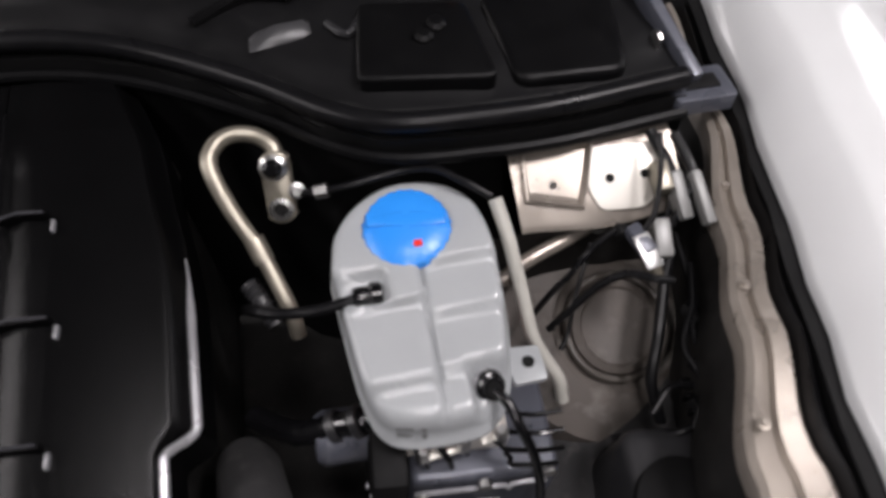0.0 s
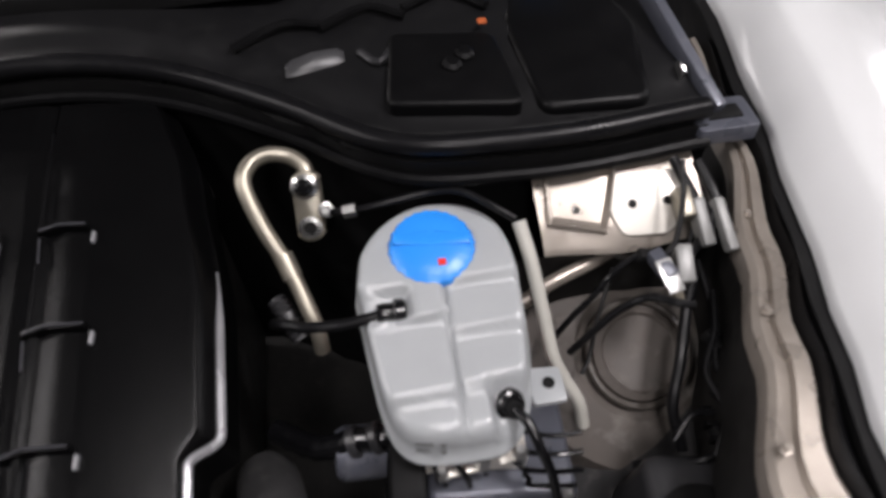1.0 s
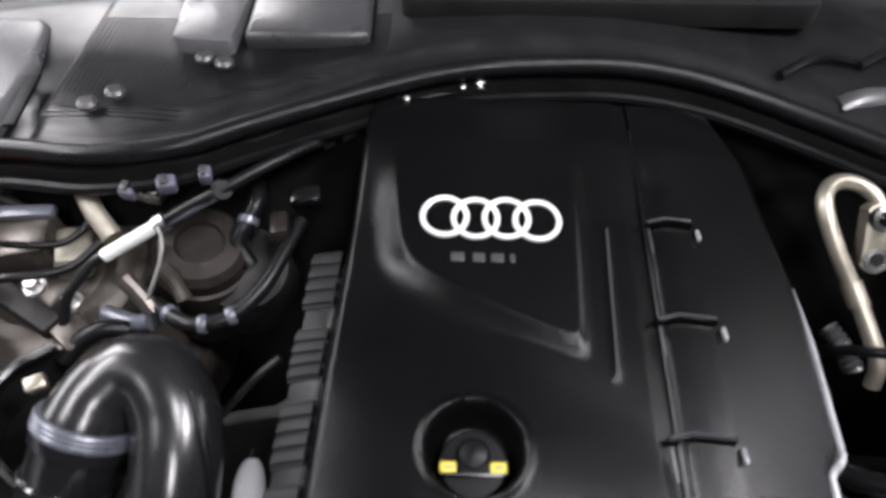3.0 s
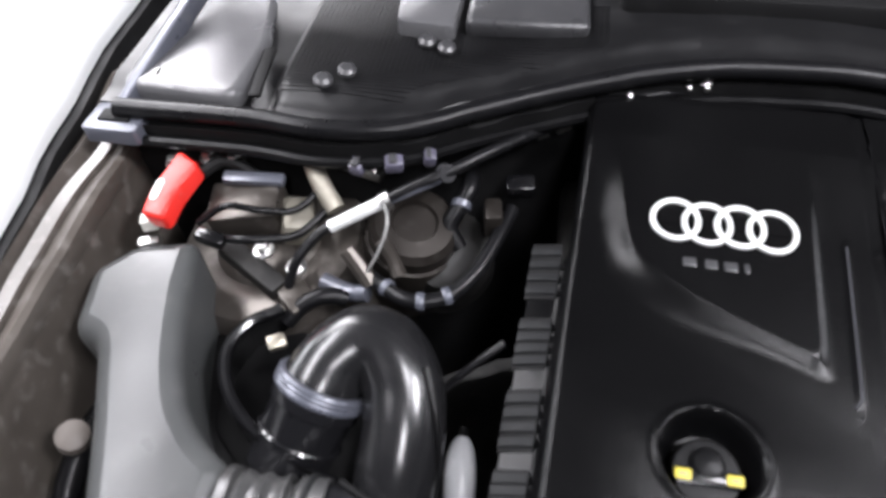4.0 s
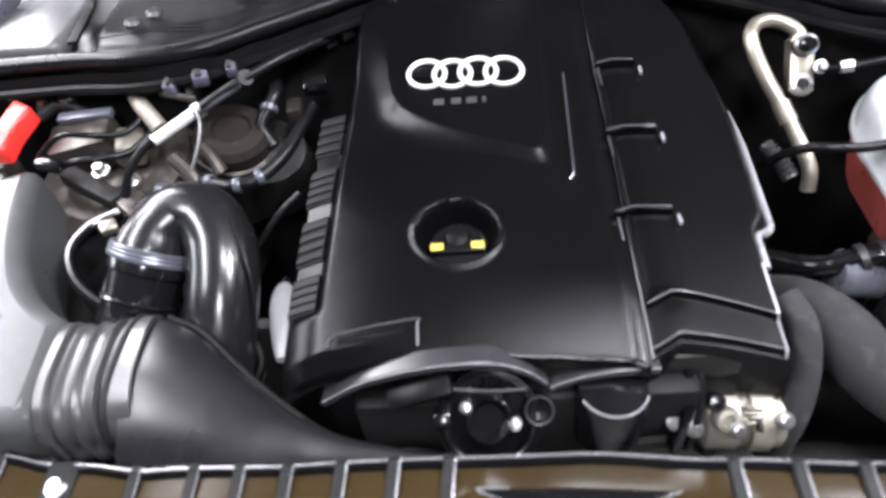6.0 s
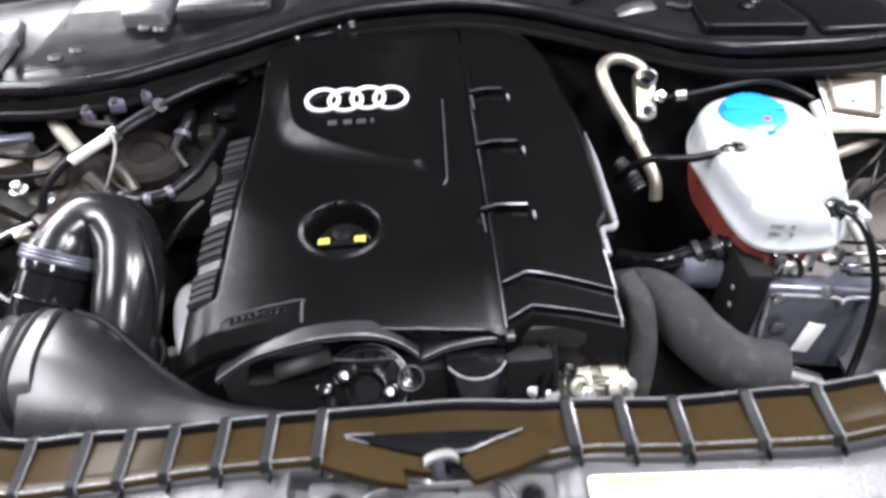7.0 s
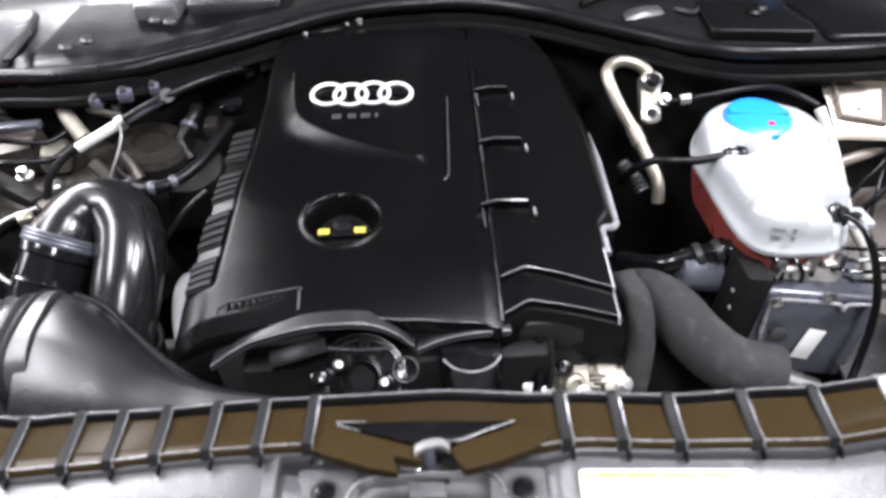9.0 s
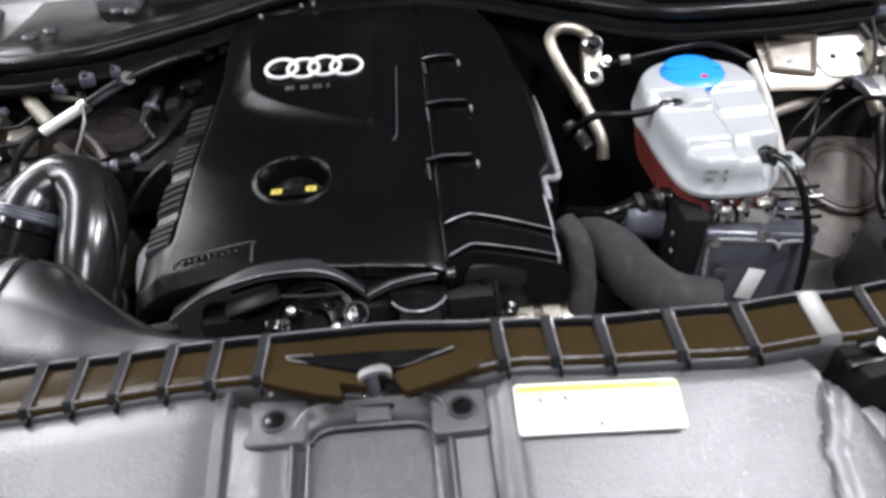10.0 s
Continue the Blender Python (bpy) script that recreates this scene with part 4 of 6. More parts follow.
BM = pose(-0.0650, 0.4395, cover_z(-0.066, 0.4395) + 0.0022, 11.7, 1.1, -0.6)
for k in range(4):
    cx = (k - 1.5) * 0.0273
    ring = [BM @ Vector((cx + 0.0195 * math.cos(a), 0.0195 * math.sin(a), 0.0008 * (-1) ** k)) for a in [i * math.tau / 40 for i in range(40)]]
    part("ring", tube(ring, 0.0026, 8, 1, loop=True), SILVER, badge, "polished silver ring")
for k, (lx, w_) in enumerate(((-0.094, 0.011), (-0.076, 0.010), (-0.060, 0.011), (-0.047, 0.004))):
    part("raised_letter", box((lx, 0.4015, cover_z(lx, 0.4015) + 0.0004), (w_, 0.0085, 0.0012), (11, 0, 0), 0.0003), GREY, cov, "dim raised lettering bar")

# oil filler cap in its round well
oc = thing("oil_filler_cap", (OX, OY, cover_plane(OX, OY) - 0.02), "black oil filler cap with two yellow marks", "cap")
OM = pose(OX - 0.001, OY - 0.005, cover_plane(OX, OY) - 0.0245, 11.7, 0, 0)
part("disc", lathe([(0.0255, -0.01), (0.0255, 0.008), (0.024, 0.010), (0.012, 0.0105), (0.0, 0.0105)], OM, 40), BLACK, oc)
part("grip", plate(rounded([(-0.0245, -0.006), (0.0245, -0.006), (0.0245, 0.006), (-0.0245, 0.006)], 0.004), 0.009, 0.0165, 0.002, m=OM @ pose(0, -0.004, 0)), GLOSS, oc)
part("knob", lathe([(0.0125, 0.008), (0.0125, 0.014), (0.010, 0.0175), (0.005, 0.019), (0.0, 0.0193)], OM @ pose(0, 0.006, 0), 28), BLACK, oc, "rounded grip knob")
for sx in (-1, 1):
    mk = part("mark", box((0, 0, 0), (0.0115, 0.0075, 0.001), bev=0.0003), YELLOW, oc, "yellow printed mark")
    mk.data.transform(OM @ pose(sx * 0.0185, -0.004, 0.0172))
    part("pictogram", box(tuple(OM @ Vector((sx * 0.0185, -0.004, 0.018))), (0.006, 0.0018, 0.0006), (11.7, 0, 0), 0), INK, mk)

# ---- engine parts below the cover ----
eng = thing("engine_block", (0, 0.33, 0.45), "grimy dark engine block below its cover", "engine")
part("block", box((-0.01, 0.36, 0.62), (0.36, 0.46, 0.30), bev=0.015), DARK, eng)
part("head", box((-0.01, 0.36, 0.782), (0.38, 0.46, 0.04), bev=0.012), DARK, eng)
part("front_case", box((-0.03, 0.125, 0.66), (0.30, 0.03, 0.24), bev=0.01), MATTE, eng)
for bx, by in ((-0.14, 0.105), (0.09, 0.105)):
    part("pulley", lathe([(0.05, -0.012), (0.052, -0.01), (0.046, 0.0), (0.052, 0.010), (0.05, 0.012), (0.02, 0.012), (0.0, 0.012)], pose(bx, by, 0.66, 90, 0, 0), 32), DARK, eng)

tc_ = thing("timing_cover", (-0.1, 0.12, 0.76), "black plastic timing cover with an arched rim", "timing cover")


def arch(tab, y0=0.116, y1=0.134):
    pts = spline([(x, y0, z) for x, z in tab], 6)
    part("rim", loft([[(p.x, y1, p.z - 0.001), (p.x, y0 + 0.002, p.z), (p.x, y0, p.z - 0.0015), (p.x, y0 + 0.0005, p.z - 0.0065), (p.x, y0 + 0.004, p.z - 0.0075), (p.x, y1, p.z - 0.0075)] for p in pts]), WORN, tc_)
    # highlight lines of the black rim, painted as two lighter tubes
    part("rim_glint", tube([(p.x, y0 + 0.0003, p.z - 0.0008) for p in pts], 0.0006, 6, 1), BRIGHT, tc_, "painted highlight on the rim's edge")
    part("rim_glint", tube([(p.x, y0 + 0.0005, p.z - 0.007) for p in pts], 0.0005, 6, 1), SHINE, tc_)
    part("face", loft([[(p.x, y0 + 0.010, p.z - 0.004), (p.x, y0 + 0.012, p.z - 0.03), (p.x, y0 + 0.014, 0.71)] for p in pts], ring=False), GLOSS, tc_)


arch([(-0.205, 0.785), (-0.175, 0.807), (-0.152, 0.818), (-0.111, 0.829), (-0.083, 0.8315), (-0.06, 0.8305), (-0.042, 0.825), (-0.025, 0.813), (-0.011, 0.796)])
arch([(-0.009, 0.791), (0.006, 0.799), (0.021, 0.805), (0.049, 0.81), (0.0795, 0.8105)])
part("rib", box((-0.118, 0.112, 0.800), (0.056, 0.018, 0.010), (24, -16, 4), 0.002), BLACK, tc_)
part("rib", tube([(-0.09, 0.108, 0.808), (-0.06, 0.106, 0.806), (-0.03, 0.106, 0.806)], 0.0014, 8), WORN, tc_)
part("can", lathe([(0.03, -0.07), (0.031, -0.01), (0.028, 0.0), (0.0, 0.003)], pose(0.042, 0.113, 0.793), 28), GLOSS, tc_)
# arc highlight on the can's rim, painted as a pale tube
part("can_glint", tube([(0.042 + 0.029 * math.cos(a), 0.113 + 0.029 * math.sin(a), 0.7925) for a in [radians(205 + 6 * i) for i in range(23)]], 0.0009, 6, 1), BRIGHT, tc_, "painted arc highlight on the can")

fp = thing("fuel_pump", (-0.06, 0.10, 0.74), "black fuel pump with a spoked gloss face and two bright bolts", "pump")
FM = pose(-0.062, 0.098, 0.774, 44, 0, 0)


def on_face(r_, deg, z=0.0):
    return FM @ Vector((r_ * math.cos(radians(deg)), r_ * math.sin(radians(deg)), z))


part("body", lathe([(0.041, -0.05), (0.0425, -0.006), (0.0415, 0.004), (0.0385, 0.006), (0.036, 0.004), (0.0355, -0.008), (0.021, -0.008), (0.020, 0.003), (0.0175, 0.005), (0.016, 0.002), (0.012, -0.003), (0.0, -0.003)], FM, 48), GLOSS, fp)
for r_ in (0.0425, 0.0385, 0.0185):
    part("rim", tube([on_face(r_, i * 10, 0.005) for i in range(36)], 0.0011, 6, 1, loop=True), GLOSS, fp)
for deg in (10, 48, 70, 95, 140, 172):
    a, b = on_face(0.020, deg, 0.0), on_face(0.037, deg, 0.001)
    part("spoke", tube([a, b], 0.0016, 6, 1), GLOSS, fp)
for deg in (56, 63, 78, 86, 102, 110, 118):
    part("tooth", tube([on_face(0.030, deg, -0.006), on_face(0.0335, deg, -0.005)], 0.0011, 6, 1), WORN, fp)
part("hub_arc", tube([on_face(0.0225, 20 + 10 * i, 0.002) for i in range(15)], 0.0010, 6, 1), GLOSS, fp)
for bx, by, bz in ((-0.0805, 0.096, 0.799), (-0.041, 0.0925, 0.775)):
    part("bolt", lathe([(0.0046, -0.012), (0.0046, 0.0), (0.0035, 0.002), (0.0, 0.0026)], pose(bx, by, bz, 32, 0, 0), 16), STEEL, fp, "bright bolt head")
    part("boss", lathe([(0.0075, -0.016), (0.007, -0.003), (0.006, -0.001)], pose(bx, by, bz, 32, 0, 0), 18), GLOSS, fp)
part("ear", lathe([(0.0125, -0.02), (0.0125, -0.002), (0.0105, 0.001), (0.009, -0.002), (0.0, -0.003)], pose(-0.020, 0.098, 0.785, 44, 0, 0), 24), GLOSS, fp)
part("ear_rim", tube([pose(-0.020, 0.098, 0.785, 44, 0, 0) @ Vector((0.0115 * math.cos(i * math.tau / 24), 0.0115 * math.sin(i * math.tau / 24), 0.0005)) for i in range(24)], 0.0008, 6, 1, loop=True), WORN, fp)
part("ear", box((-0.101, 0.099, 0.776), (0.014, 0.012, 0.026), (34, 0, 6), 0.002), GLOSS, fp)

alt = thing("alternator", (0.17, 0.14, 0.70), "cream cast alloy alternator with black leads and plated bolts", "alternator")
part("body", lathe([(0.0, -0.045), (0.026, -0.045), (0.031, -0.04), (0.031, -0.012), (0.028, -0.010), (0.028, -0.004), (0.033, -0.002), (0.033, 0.016), (0.029, 0.018), (0.029, 0.026), (0.024, 0.03), (0.0, 0.03)], pose(0.172, 0.128, 0.708, 0, 90, -4), 40), CAST, alt)
for k in range(7):
    part("fin", box((0.1655 + 0.004 * (k % 2), 0.105 + 0.003 * k, 0.7385 - 0.0006 * (k - 3) ** 2), (0.012, 0.0016, 0.006), (20 - 8 * k, 0, -4), 0.0005), CAST, alt)
part("slot", box((0.171, 0.104, 0.731), (0.003, 0.010, 0.016), (40, 0, 0), 0.0006), DARK, alt, "dark slot")
part("bracket", plate(rounded([(-0.026, -0.02), (0.02, -0.024), (0.026, 0.004), (0.014, 0.024), (-0.022, 0.022)], 0.006), -0.006, 0.006, 0.002, m=pose(0.125, 0.130, 0.728, 52, -8, 6)), CAST, alt, "pale cast bracket")
part("lug", lathe([(0.011, -0.02), (0.0125, 0.0), (0.010, 0.005), (0.006, 0.006), (0.005, 0.002)], pose(0.144, 0.108, 0.736, 48, 12, 0), 18), CAST, alt)
part("lug", lathe([(0.008, -0.02), (0.0085, 0.0), (0.0065, 0.003), (0.0, 0.0035)], pose(0.093, 0.118, 0.752, 40, -10, 0), 16), STEEL, alt, "plated stud")
for px, py, pz in ((0.100, 0.108, 0.736), (0.117, 0.103, 0.731), (0.152, 0.099, 0.733), (0.193, 0.104, 0.737)):
    part("bolt", bolt((px, py, pz), 0.0052, 0.006, (45, 0, 0)), STEEL, alt)
part("lead", tube([(0.108, 0.135, 0.785), (0.110, 0.118, 0.765), (0.106, 0.104, 0.742), (0.101, 0.095, 0.71)], 0.0048, 10), GLOSS, alt, "black sleeved lead")
part("lead", tube([(0.120, 0.138, 0.785), (0.121, 0.12, 0.763), (0.119, 0.108, 0.742), (0.113, 0.098, 0.71)], 0.0034, 10), MATTE, alt)
part("cap", lathe([(0.0085, -0.02), (0.0085, 0.004), (0.006, 0.007), (0.0, 0.008)], pose(0.134, 0.117, 0.752, 35, 0, 0), 16), GLOSS, alt)

# ---- coolant reservoir ----
res = thing("coolant_reservoir", (0.41, 0.34, 0.74), "milky white plastic coolant reservoir with red coolant inside", "coolant reservoir")
ROUT = [(0.334, 0.362), (0.34, 0.30), (0.345, 0.262), (0.354, 0.236), (0.373, 0.222), (0.413, 0.218), (0.443, 0.223), (0.463, 0.248), (0.475, 0.30), (0.479, 0.36), (0.473, 0.405), (0.455, 0.430), (0.43, 0.443), (0.395, 0.444), (0.362, 0.425), (0.341, 0.395)]


def res_top(x, y):
    z = 0.856 + 0.075 * (y - 0.22) - 0.35 * max(0, y - 0.36) ** 1.5
    mid = 0.4085 + 0.02 * (y - 0.3)
    for gy in ((0.258, 0.303, 0.347) if x > mid else (0.252, 0.316)):
        z -= (0.0075 if x > mid else 0.009) * (1 - ss(gy - 0.0035, gy + 0.0035, y))
    z -= 0.013 * ss(0.385, 0.374, x) * ss(0.316, 0.324, y) * ss(0.352, 0.342, y)
    z -= 0.014 * ss(0.428, 0.436, x) * ss(0.264, 0.254, y)
    z -= 0.0035 * math.exp(-((x - mid) / 0.0028) ** 2) * ss(0.37, 0.35, y)
    return z


def res_flange(y):
    return 0.7975 + 0.17 * (y - 0.22)


RC = Vector((0.408, 0.325))
outl = [Vector(p) for p in spline([(*p, 0) for p in ROUT + ROUT[:1]], 10)[:-1]]
rings = []
for s_, kind in ((1.035, "f0"), (1.04, "f1"), (1.035, "f2"), (1.0, "w0"), (0.99, "w1"), (0.965, "w2"), (0.93, "w3"), *[(0.89 - 0.04 * q, "t") for q in range(22)], (0.01, "t")):
    rg = []
    for p in outl:
        x, y = RC.x + (p.x - RC.x) * s_, RC.y + (p.y - RC.y) * s_
        ft, tp = res_flange(y), res_top(x, y)
        z = {"f0": ft - 0.004, "f1": ft, "f2": ft + 0.003, "w0": ft + 0.004, "w1": ft + 0.55 * (tp - ft), "w2": tp - 0.007, "w3": tp - 0.0015, "t": tp}[kind]
        rg.append((x, y, z))
    rings.append(rg)
part("upper_shell", loft(rings), TANK, res, sharp=70)
rings = []
for s, dz in ((1.033, 0.0045), (0.985, 0.007), (0.965, 0.02), (0.935, 0.04), (0.89, 0.055), (0.8, 0.06)):
    rings.append([(RC.x + (p.x - RC.x) * s, RC.y + (p.y - RC.y) * s, res_flange(RC.y + (p.y - RC.y) * s) - dz) for p in outl])
part("lower_shell", loft(rings), COOLANT, res, "lower half tinted red by coolant")
cap = part("neck", lathe([(0.031, -0.02), (0.031, 0.004)], pose(0.406, 0.384, 0.854, 9, 0, 0), 32), TANK, res)
CM = pose(0.406, 0.384, 0.859, 9, 0, 0)
prof = []
cb = bmesh.new()
seg = 96
for r, z, knurl in ((0.0365, -0.004, 1), (0.0385, 0.0, 1), (0.0388, 0.008, 1), (0.037, 0.012, 1), (0.033, 0.0145, 0), (0.02, 0.017, 0), (0.008, 0.018, 0)):
    prof.append([CM @ Vector(((r + knurl * 0.0006 * math.cos(i * 24 * math.tau / seg)) * math.cos(i * math.tau / seg), (r + knurl * 0.0006 * math.cos(i * 24 * math.tau / seg)) * math.sin(i * math.tau / seg), z)) for i in range(seg)])
capm = part("cap", loft(prof, bm=cb), BLUE, res, "bright blue screw cap")
part("grip", plate(rounded([(-0.034, -0.005), (0, -0.0075), (0.034, -0.005), (0.034, 0.005), (0, 0.0075), (-0.034, 0.005)], 0.003), 0.012, 0.0185, 0.002, m=CM @ pose(0, 0.004, 0, 0, 0, -8)), BLUE, capm)
part("emblem", box(tuple(CM @ Vector((0.006, -0.02, 0.0172))), (0.007, 0.006, 0.0006), (9, 0, 0), 0), RED, capm, "small dark red emblem")
nl = part("nipple", lathe([(0.0075, 0), (0.0075, 0.008), (0.0055, 0.009), (0.0055, 0.016)], pose(0.378, 0.333, 0.845, 0, -78, 0), 16), MATTE, res)
part("collar", lathe([(0.011, -0.004), (0.0125, -0.002), (0.0125, 0.005), (0.0095, 0.007), (0.009, 0.016), (0.0075, 0.020)], pose(0.370, 0.333, 0.8475, 0, -78, 0), 20), GLOSS, nl)
nr = part("nipple", lathe([(0.010, 0), (0.010, 0.010), (0.007, 0.012), (0.007, 0.02)], pose(0.445, 0.25, 0.816, 40, 15, 0), 18), MATTE, res)
part("collar", lathe([(0.0135, -0.002), (0.0138, 0.002), (0.012, 0.006), (0.0095, 0.007), (0.009, 0.012)], pose(0.4465, 0.247, 0.82, 40, 15, 0), 22), GLOSS, nr)
part("band", tube([pose(0.4465, 0.247, 0.824, 40, 15, 0) @ Vector((0.0125 * math.cos(a), 0.0125 * math.sin(a), 0)) for a in [i * math.tau / 24 for i in range(24)]], 0.0009, 6, 1, loop=True), BRIGHT, nr)
part("ear", plate(rounded([(0.47, 0.25), (0.50, 0.25), (0.50, 0.282), (0.47, 0.285)], 0.004), 0.798, 0.804, 0.001), TANK, res)
part("eyelet", lathe([(0.0055, 0), (0.0055, 0.0012)], pose(0.487, 0.268, 0.8036), 16), MATTE, res, "dark eyelet in the ear")
for k, word in enumerate(("MAX", "MIN")):
    part("level_mark", lettering(word, 0.0068, pose(0.3665, 0.2245 - k * 0.0012, 0.8225 - k * 0.0095, 78, 0, -12)), INK, res, "faint printed level word", smooth=False)
    part("level_mark", plate([(-0.0028, 0.002), (0.0028, 0.002), (0.0, -0.0045)], 0, 0.0005, 0, m=pose(0.3885, 0.2195 - k * 0.0012, 0.8255 - k * 0.0095, 78, 0, -6)), INK, res, "faint printed pointer")


def hose(name, pts, r, m_, label, category="hose", seg=12, clamps=(), group=""):
    h_ = thing(name, pts[0], label, category, group)
    part("tube", tube(pts, r, seg), m_, h_)
    r = max(r(i / 20) for i in range(21)) if callable(r) else r
    for c, d in clamps:
        q = Vector(d).normalized().to_track_quat("Z", "Y").to_matrix().to_4x4()
        part("clamp", lathe([(r * 1.12, -0.004), (r * 1.2, -0.003), (r * 1.2, 0.003), (r * 1.12, 0.004)], Matrix.Translation(c) @ q, 20), SLATE if r < 0.0095 else WORN, h_)
    return h_


hose("vent_hose", [(0.360, 0.333, 0.8495), (0.345, 0.331, 0.85), (0.32, 0.33, 0.847), (0.29, 0.333, 0.847), (0.272, 0.342, 0.842), (0.258, 0.36, 0.82), (0.25, 0.38, 0.79)], 0.005, RUBBER, "thin black vent hose from the reservoir")
hose("overflow_hose", [(0.449, 0.238, 0.829), (0.457, 0.225, 0.828), (0.463, 0.208, 0.818), (0.472, 0.192, 0.79), (0.475, 0.172, 0.75), (0.466, 0.15, 0.69), (0.46, 0.14, 0.63)], 0.0043, GLOSS, "black rubber overflow hose beside the brake unit")
hose("ivory_pipe", [(0.488, 0.398, 0.868), (0.494, 0.37, 0.845), (0.499, 0.335, 0.812), (0.503, 0.305, 0.782), (0.512, 0.29, 0.762), (0.524, 0.274, 0.741), (0.528, 0.262, 0.715)], 0.0065, PIPE, "ivory painted metal pipe beside the reservoir", "pipe")

# ---- gold air-conditioning pipe with its flange ----
ac = thing("refrigerant_pipe", (0.27, 0.45, 0.80), "dull gold looped alloy refrigerant pipe", "pipe")
part("loop", tube([(0.303, 0.474, 0.876), (0.300, 0.488, 0.886), (0.287, 0.498, 0.892), (0.268, 0.499, 0.896), (0.252, 0.490, 0.895), (0.245, 0.471, 0.888), (0.256, 0.441, 0.863), (0.274, 0.410, 0.835), (0.286, 0.380, 0.813), (0.292, 0.362, 0.797), (0.293, 0.352, 0.775)], 0.0078, 14), GOLD, ac)
part("ferrule", tube([(0.270, 0.420, 0.842), (0.277, 0.402, 0.829)], 0.0096, 16, 1), GOLD, ac)
AB = pose(0.2995, 0.458, 0.8625, 52, 0, -4) @ Matrix.Diagonal((1.22, 1.1, 1, 1))
part("block", plate([(0.0125 * math.cos(a) * (1 if abs(math.sin(a)) > 0.35 else 0.86), 0.018 * (1 if math.sin(a) > 0 else -1) + 0.0125 * math.sin(a)) for a in [math.tau * (k + 0.5) / 32 for k in range(32)]], -0.012, 0.004, 0.002, m=AB), GOLD, ac, "two-lobed alloy joint block")
part("port", lathe([(0.0105, 0), (0.0105, 0.010), (0.0075, 0.012), (0.007, 0.004)], AB @ pose(0, 0.018, 0.003), 22), STEEL, ac)
part("cap", lathe([(0.0068, 0), (0.0068, 0.016), (0.0045, 0.018)], AB @ pose(0, 0.018, 0.004), 16), GLOSS, ac, "small black dust cap")
part("port", lathe([(0.0095, 0), (0.0095, 0.003), (0.0055, 0.0035), (0.005, 0.001)], AB @ pose(0, -0.018, 0.003), 22), STEEL, ac)
part("plug", lathe([(0.0048, 0), (0.0048, 0.004)], AB @ pose(0, -0.018, 0.002), 14), MATTE, ac)
part("screw", bolt((0.316, 0.449, 0.864), 0.005, 0.009, (50, 0, 0)), STEEL, ac)
hose("bellows_hose", [(0.256, 0.398, 0.803), (0.266, 0.38, 0.797), (0.276, 0.362, 0.785)], lambda t: 0.0095 + 0.0014 * math.sin(t * 44), WORN, "short ribbed grey hose end", "hose", 14)
ln = hose("pressure_line", [(0.318, 0.447, 0.862), (0.336, 0.440, 0.868), (0.36, 0.437, 0.873), (0.412, 0.438, 0.88), (0.44, 0.430, 0.884), (0.462, 0.412, 0.882), (0.484, 0.396, 0.874)], 0.0035, RUBBER, "thin dark pressure line behind the reservoir cap", "pipe", 10)
part("nut", lathe([(0.007, -0.006), (0.007, 0.006)], pose(0.338, 0.4395, 0.8685, 0, 80, -6), 6), STEEL, ln, "bright union nut")
hose("heater_hose", [(0.238, 0.30, 0.73), (0.28, 0.27, 0.745), (0.32, 0.262, 0.765), (0.35, 0.258, 0.772)], lambda t: 0.0115 + 0.0007 * math.sin(t * 60), GLOSS, "black heater hose ending in a clip", clamps=(((0.315, 0.262, 0.763), (1, 0, 0.4)), ((0.335, 0.26, 0.769), (1, 0, 0.4))))

# ---- foam-sleeved charge hose ----
fh = hose("charge_hose", [(0.225, 0.265, 0.70), (0.242, 0.212, 0.752), (0.257, 0.172, 0.765), (0.273, 0.143, 0.756), (0.302, 0.118, 0.742), (0.345, 0.106, 0.735)], 0.0295, FOAM, "thick charge hose in grey foam sleeve", seg=24)
part("collar", tube([(0.335, 0.108, 0.730), (0.385, 0.10, 0.712)], 0.015, 20, 1), STEEL, fh, "bright alloy end piece")
hose("lower_hose", [(0.203, 0.19, 0.80), (0.213, 0.165, 0.79), (0.214, 0.14, 0.76), (0.208, 0.12, 0.72), (0.20, 0.11, 0.66)], 0.0145, FOAM, "grey sleeved hose dropping behind the slam panel", seg=18)

# ---- brake hydraulic unit ----
ab = thing("brake_unit", (0.43, 0.24, 0.62), "dark grey brake hydraulic unit with steel lines", "brake unit")
part("body", box((0.433, 0.238, 0.689), (0.130, 0.092, 0.12), (-4, 6, -5), 0.007, seg=3), SLATE, ab)
part("rim", tube([(0.379, 0.193, 0.672), (0.374, 0.192, 0.70), (0.3735, 0.193, 0.745), (0.381, 0.192, 0.7535), (0.43, 0.1885, 0.7485), (0.448, 0.188, 0.744), (0.453, 0.187, 0.737), (0.458, 0.188, 0.743), (0.485, 0.186, 0.743)], 0.0024, 8, 4), BRIGHT, ab, "bright bevelled rim")
part("top_plate", box((0.415, 0.256, 0.757), (0.095, 0.066, 0.024), (-4, 6, -5), 0.003), BARE, ab, "bare alloy valve block")
part("coil_box", box((0.352, 0.235, 0.715), (0.03, 0.09, 0.13), (-4, 6, -5), 0.005), MATTE, ab)
for k in range(5):
    part("rib", box((0.338, 0.20 + k * 0.018, 0.715), (0.006, 0.004, 0.12), (-4, 6, -5), 0.001), MATTE, ab)
part("motor", lathe([(0.024, -0.03), (0.025, 0.02), (0.02, 0.028), (0.0, 0.03)], pose(0.322, 0.262, 0.738, 0, -80, 0), 28), SLATE, ab, "dull blue-grey motor can")
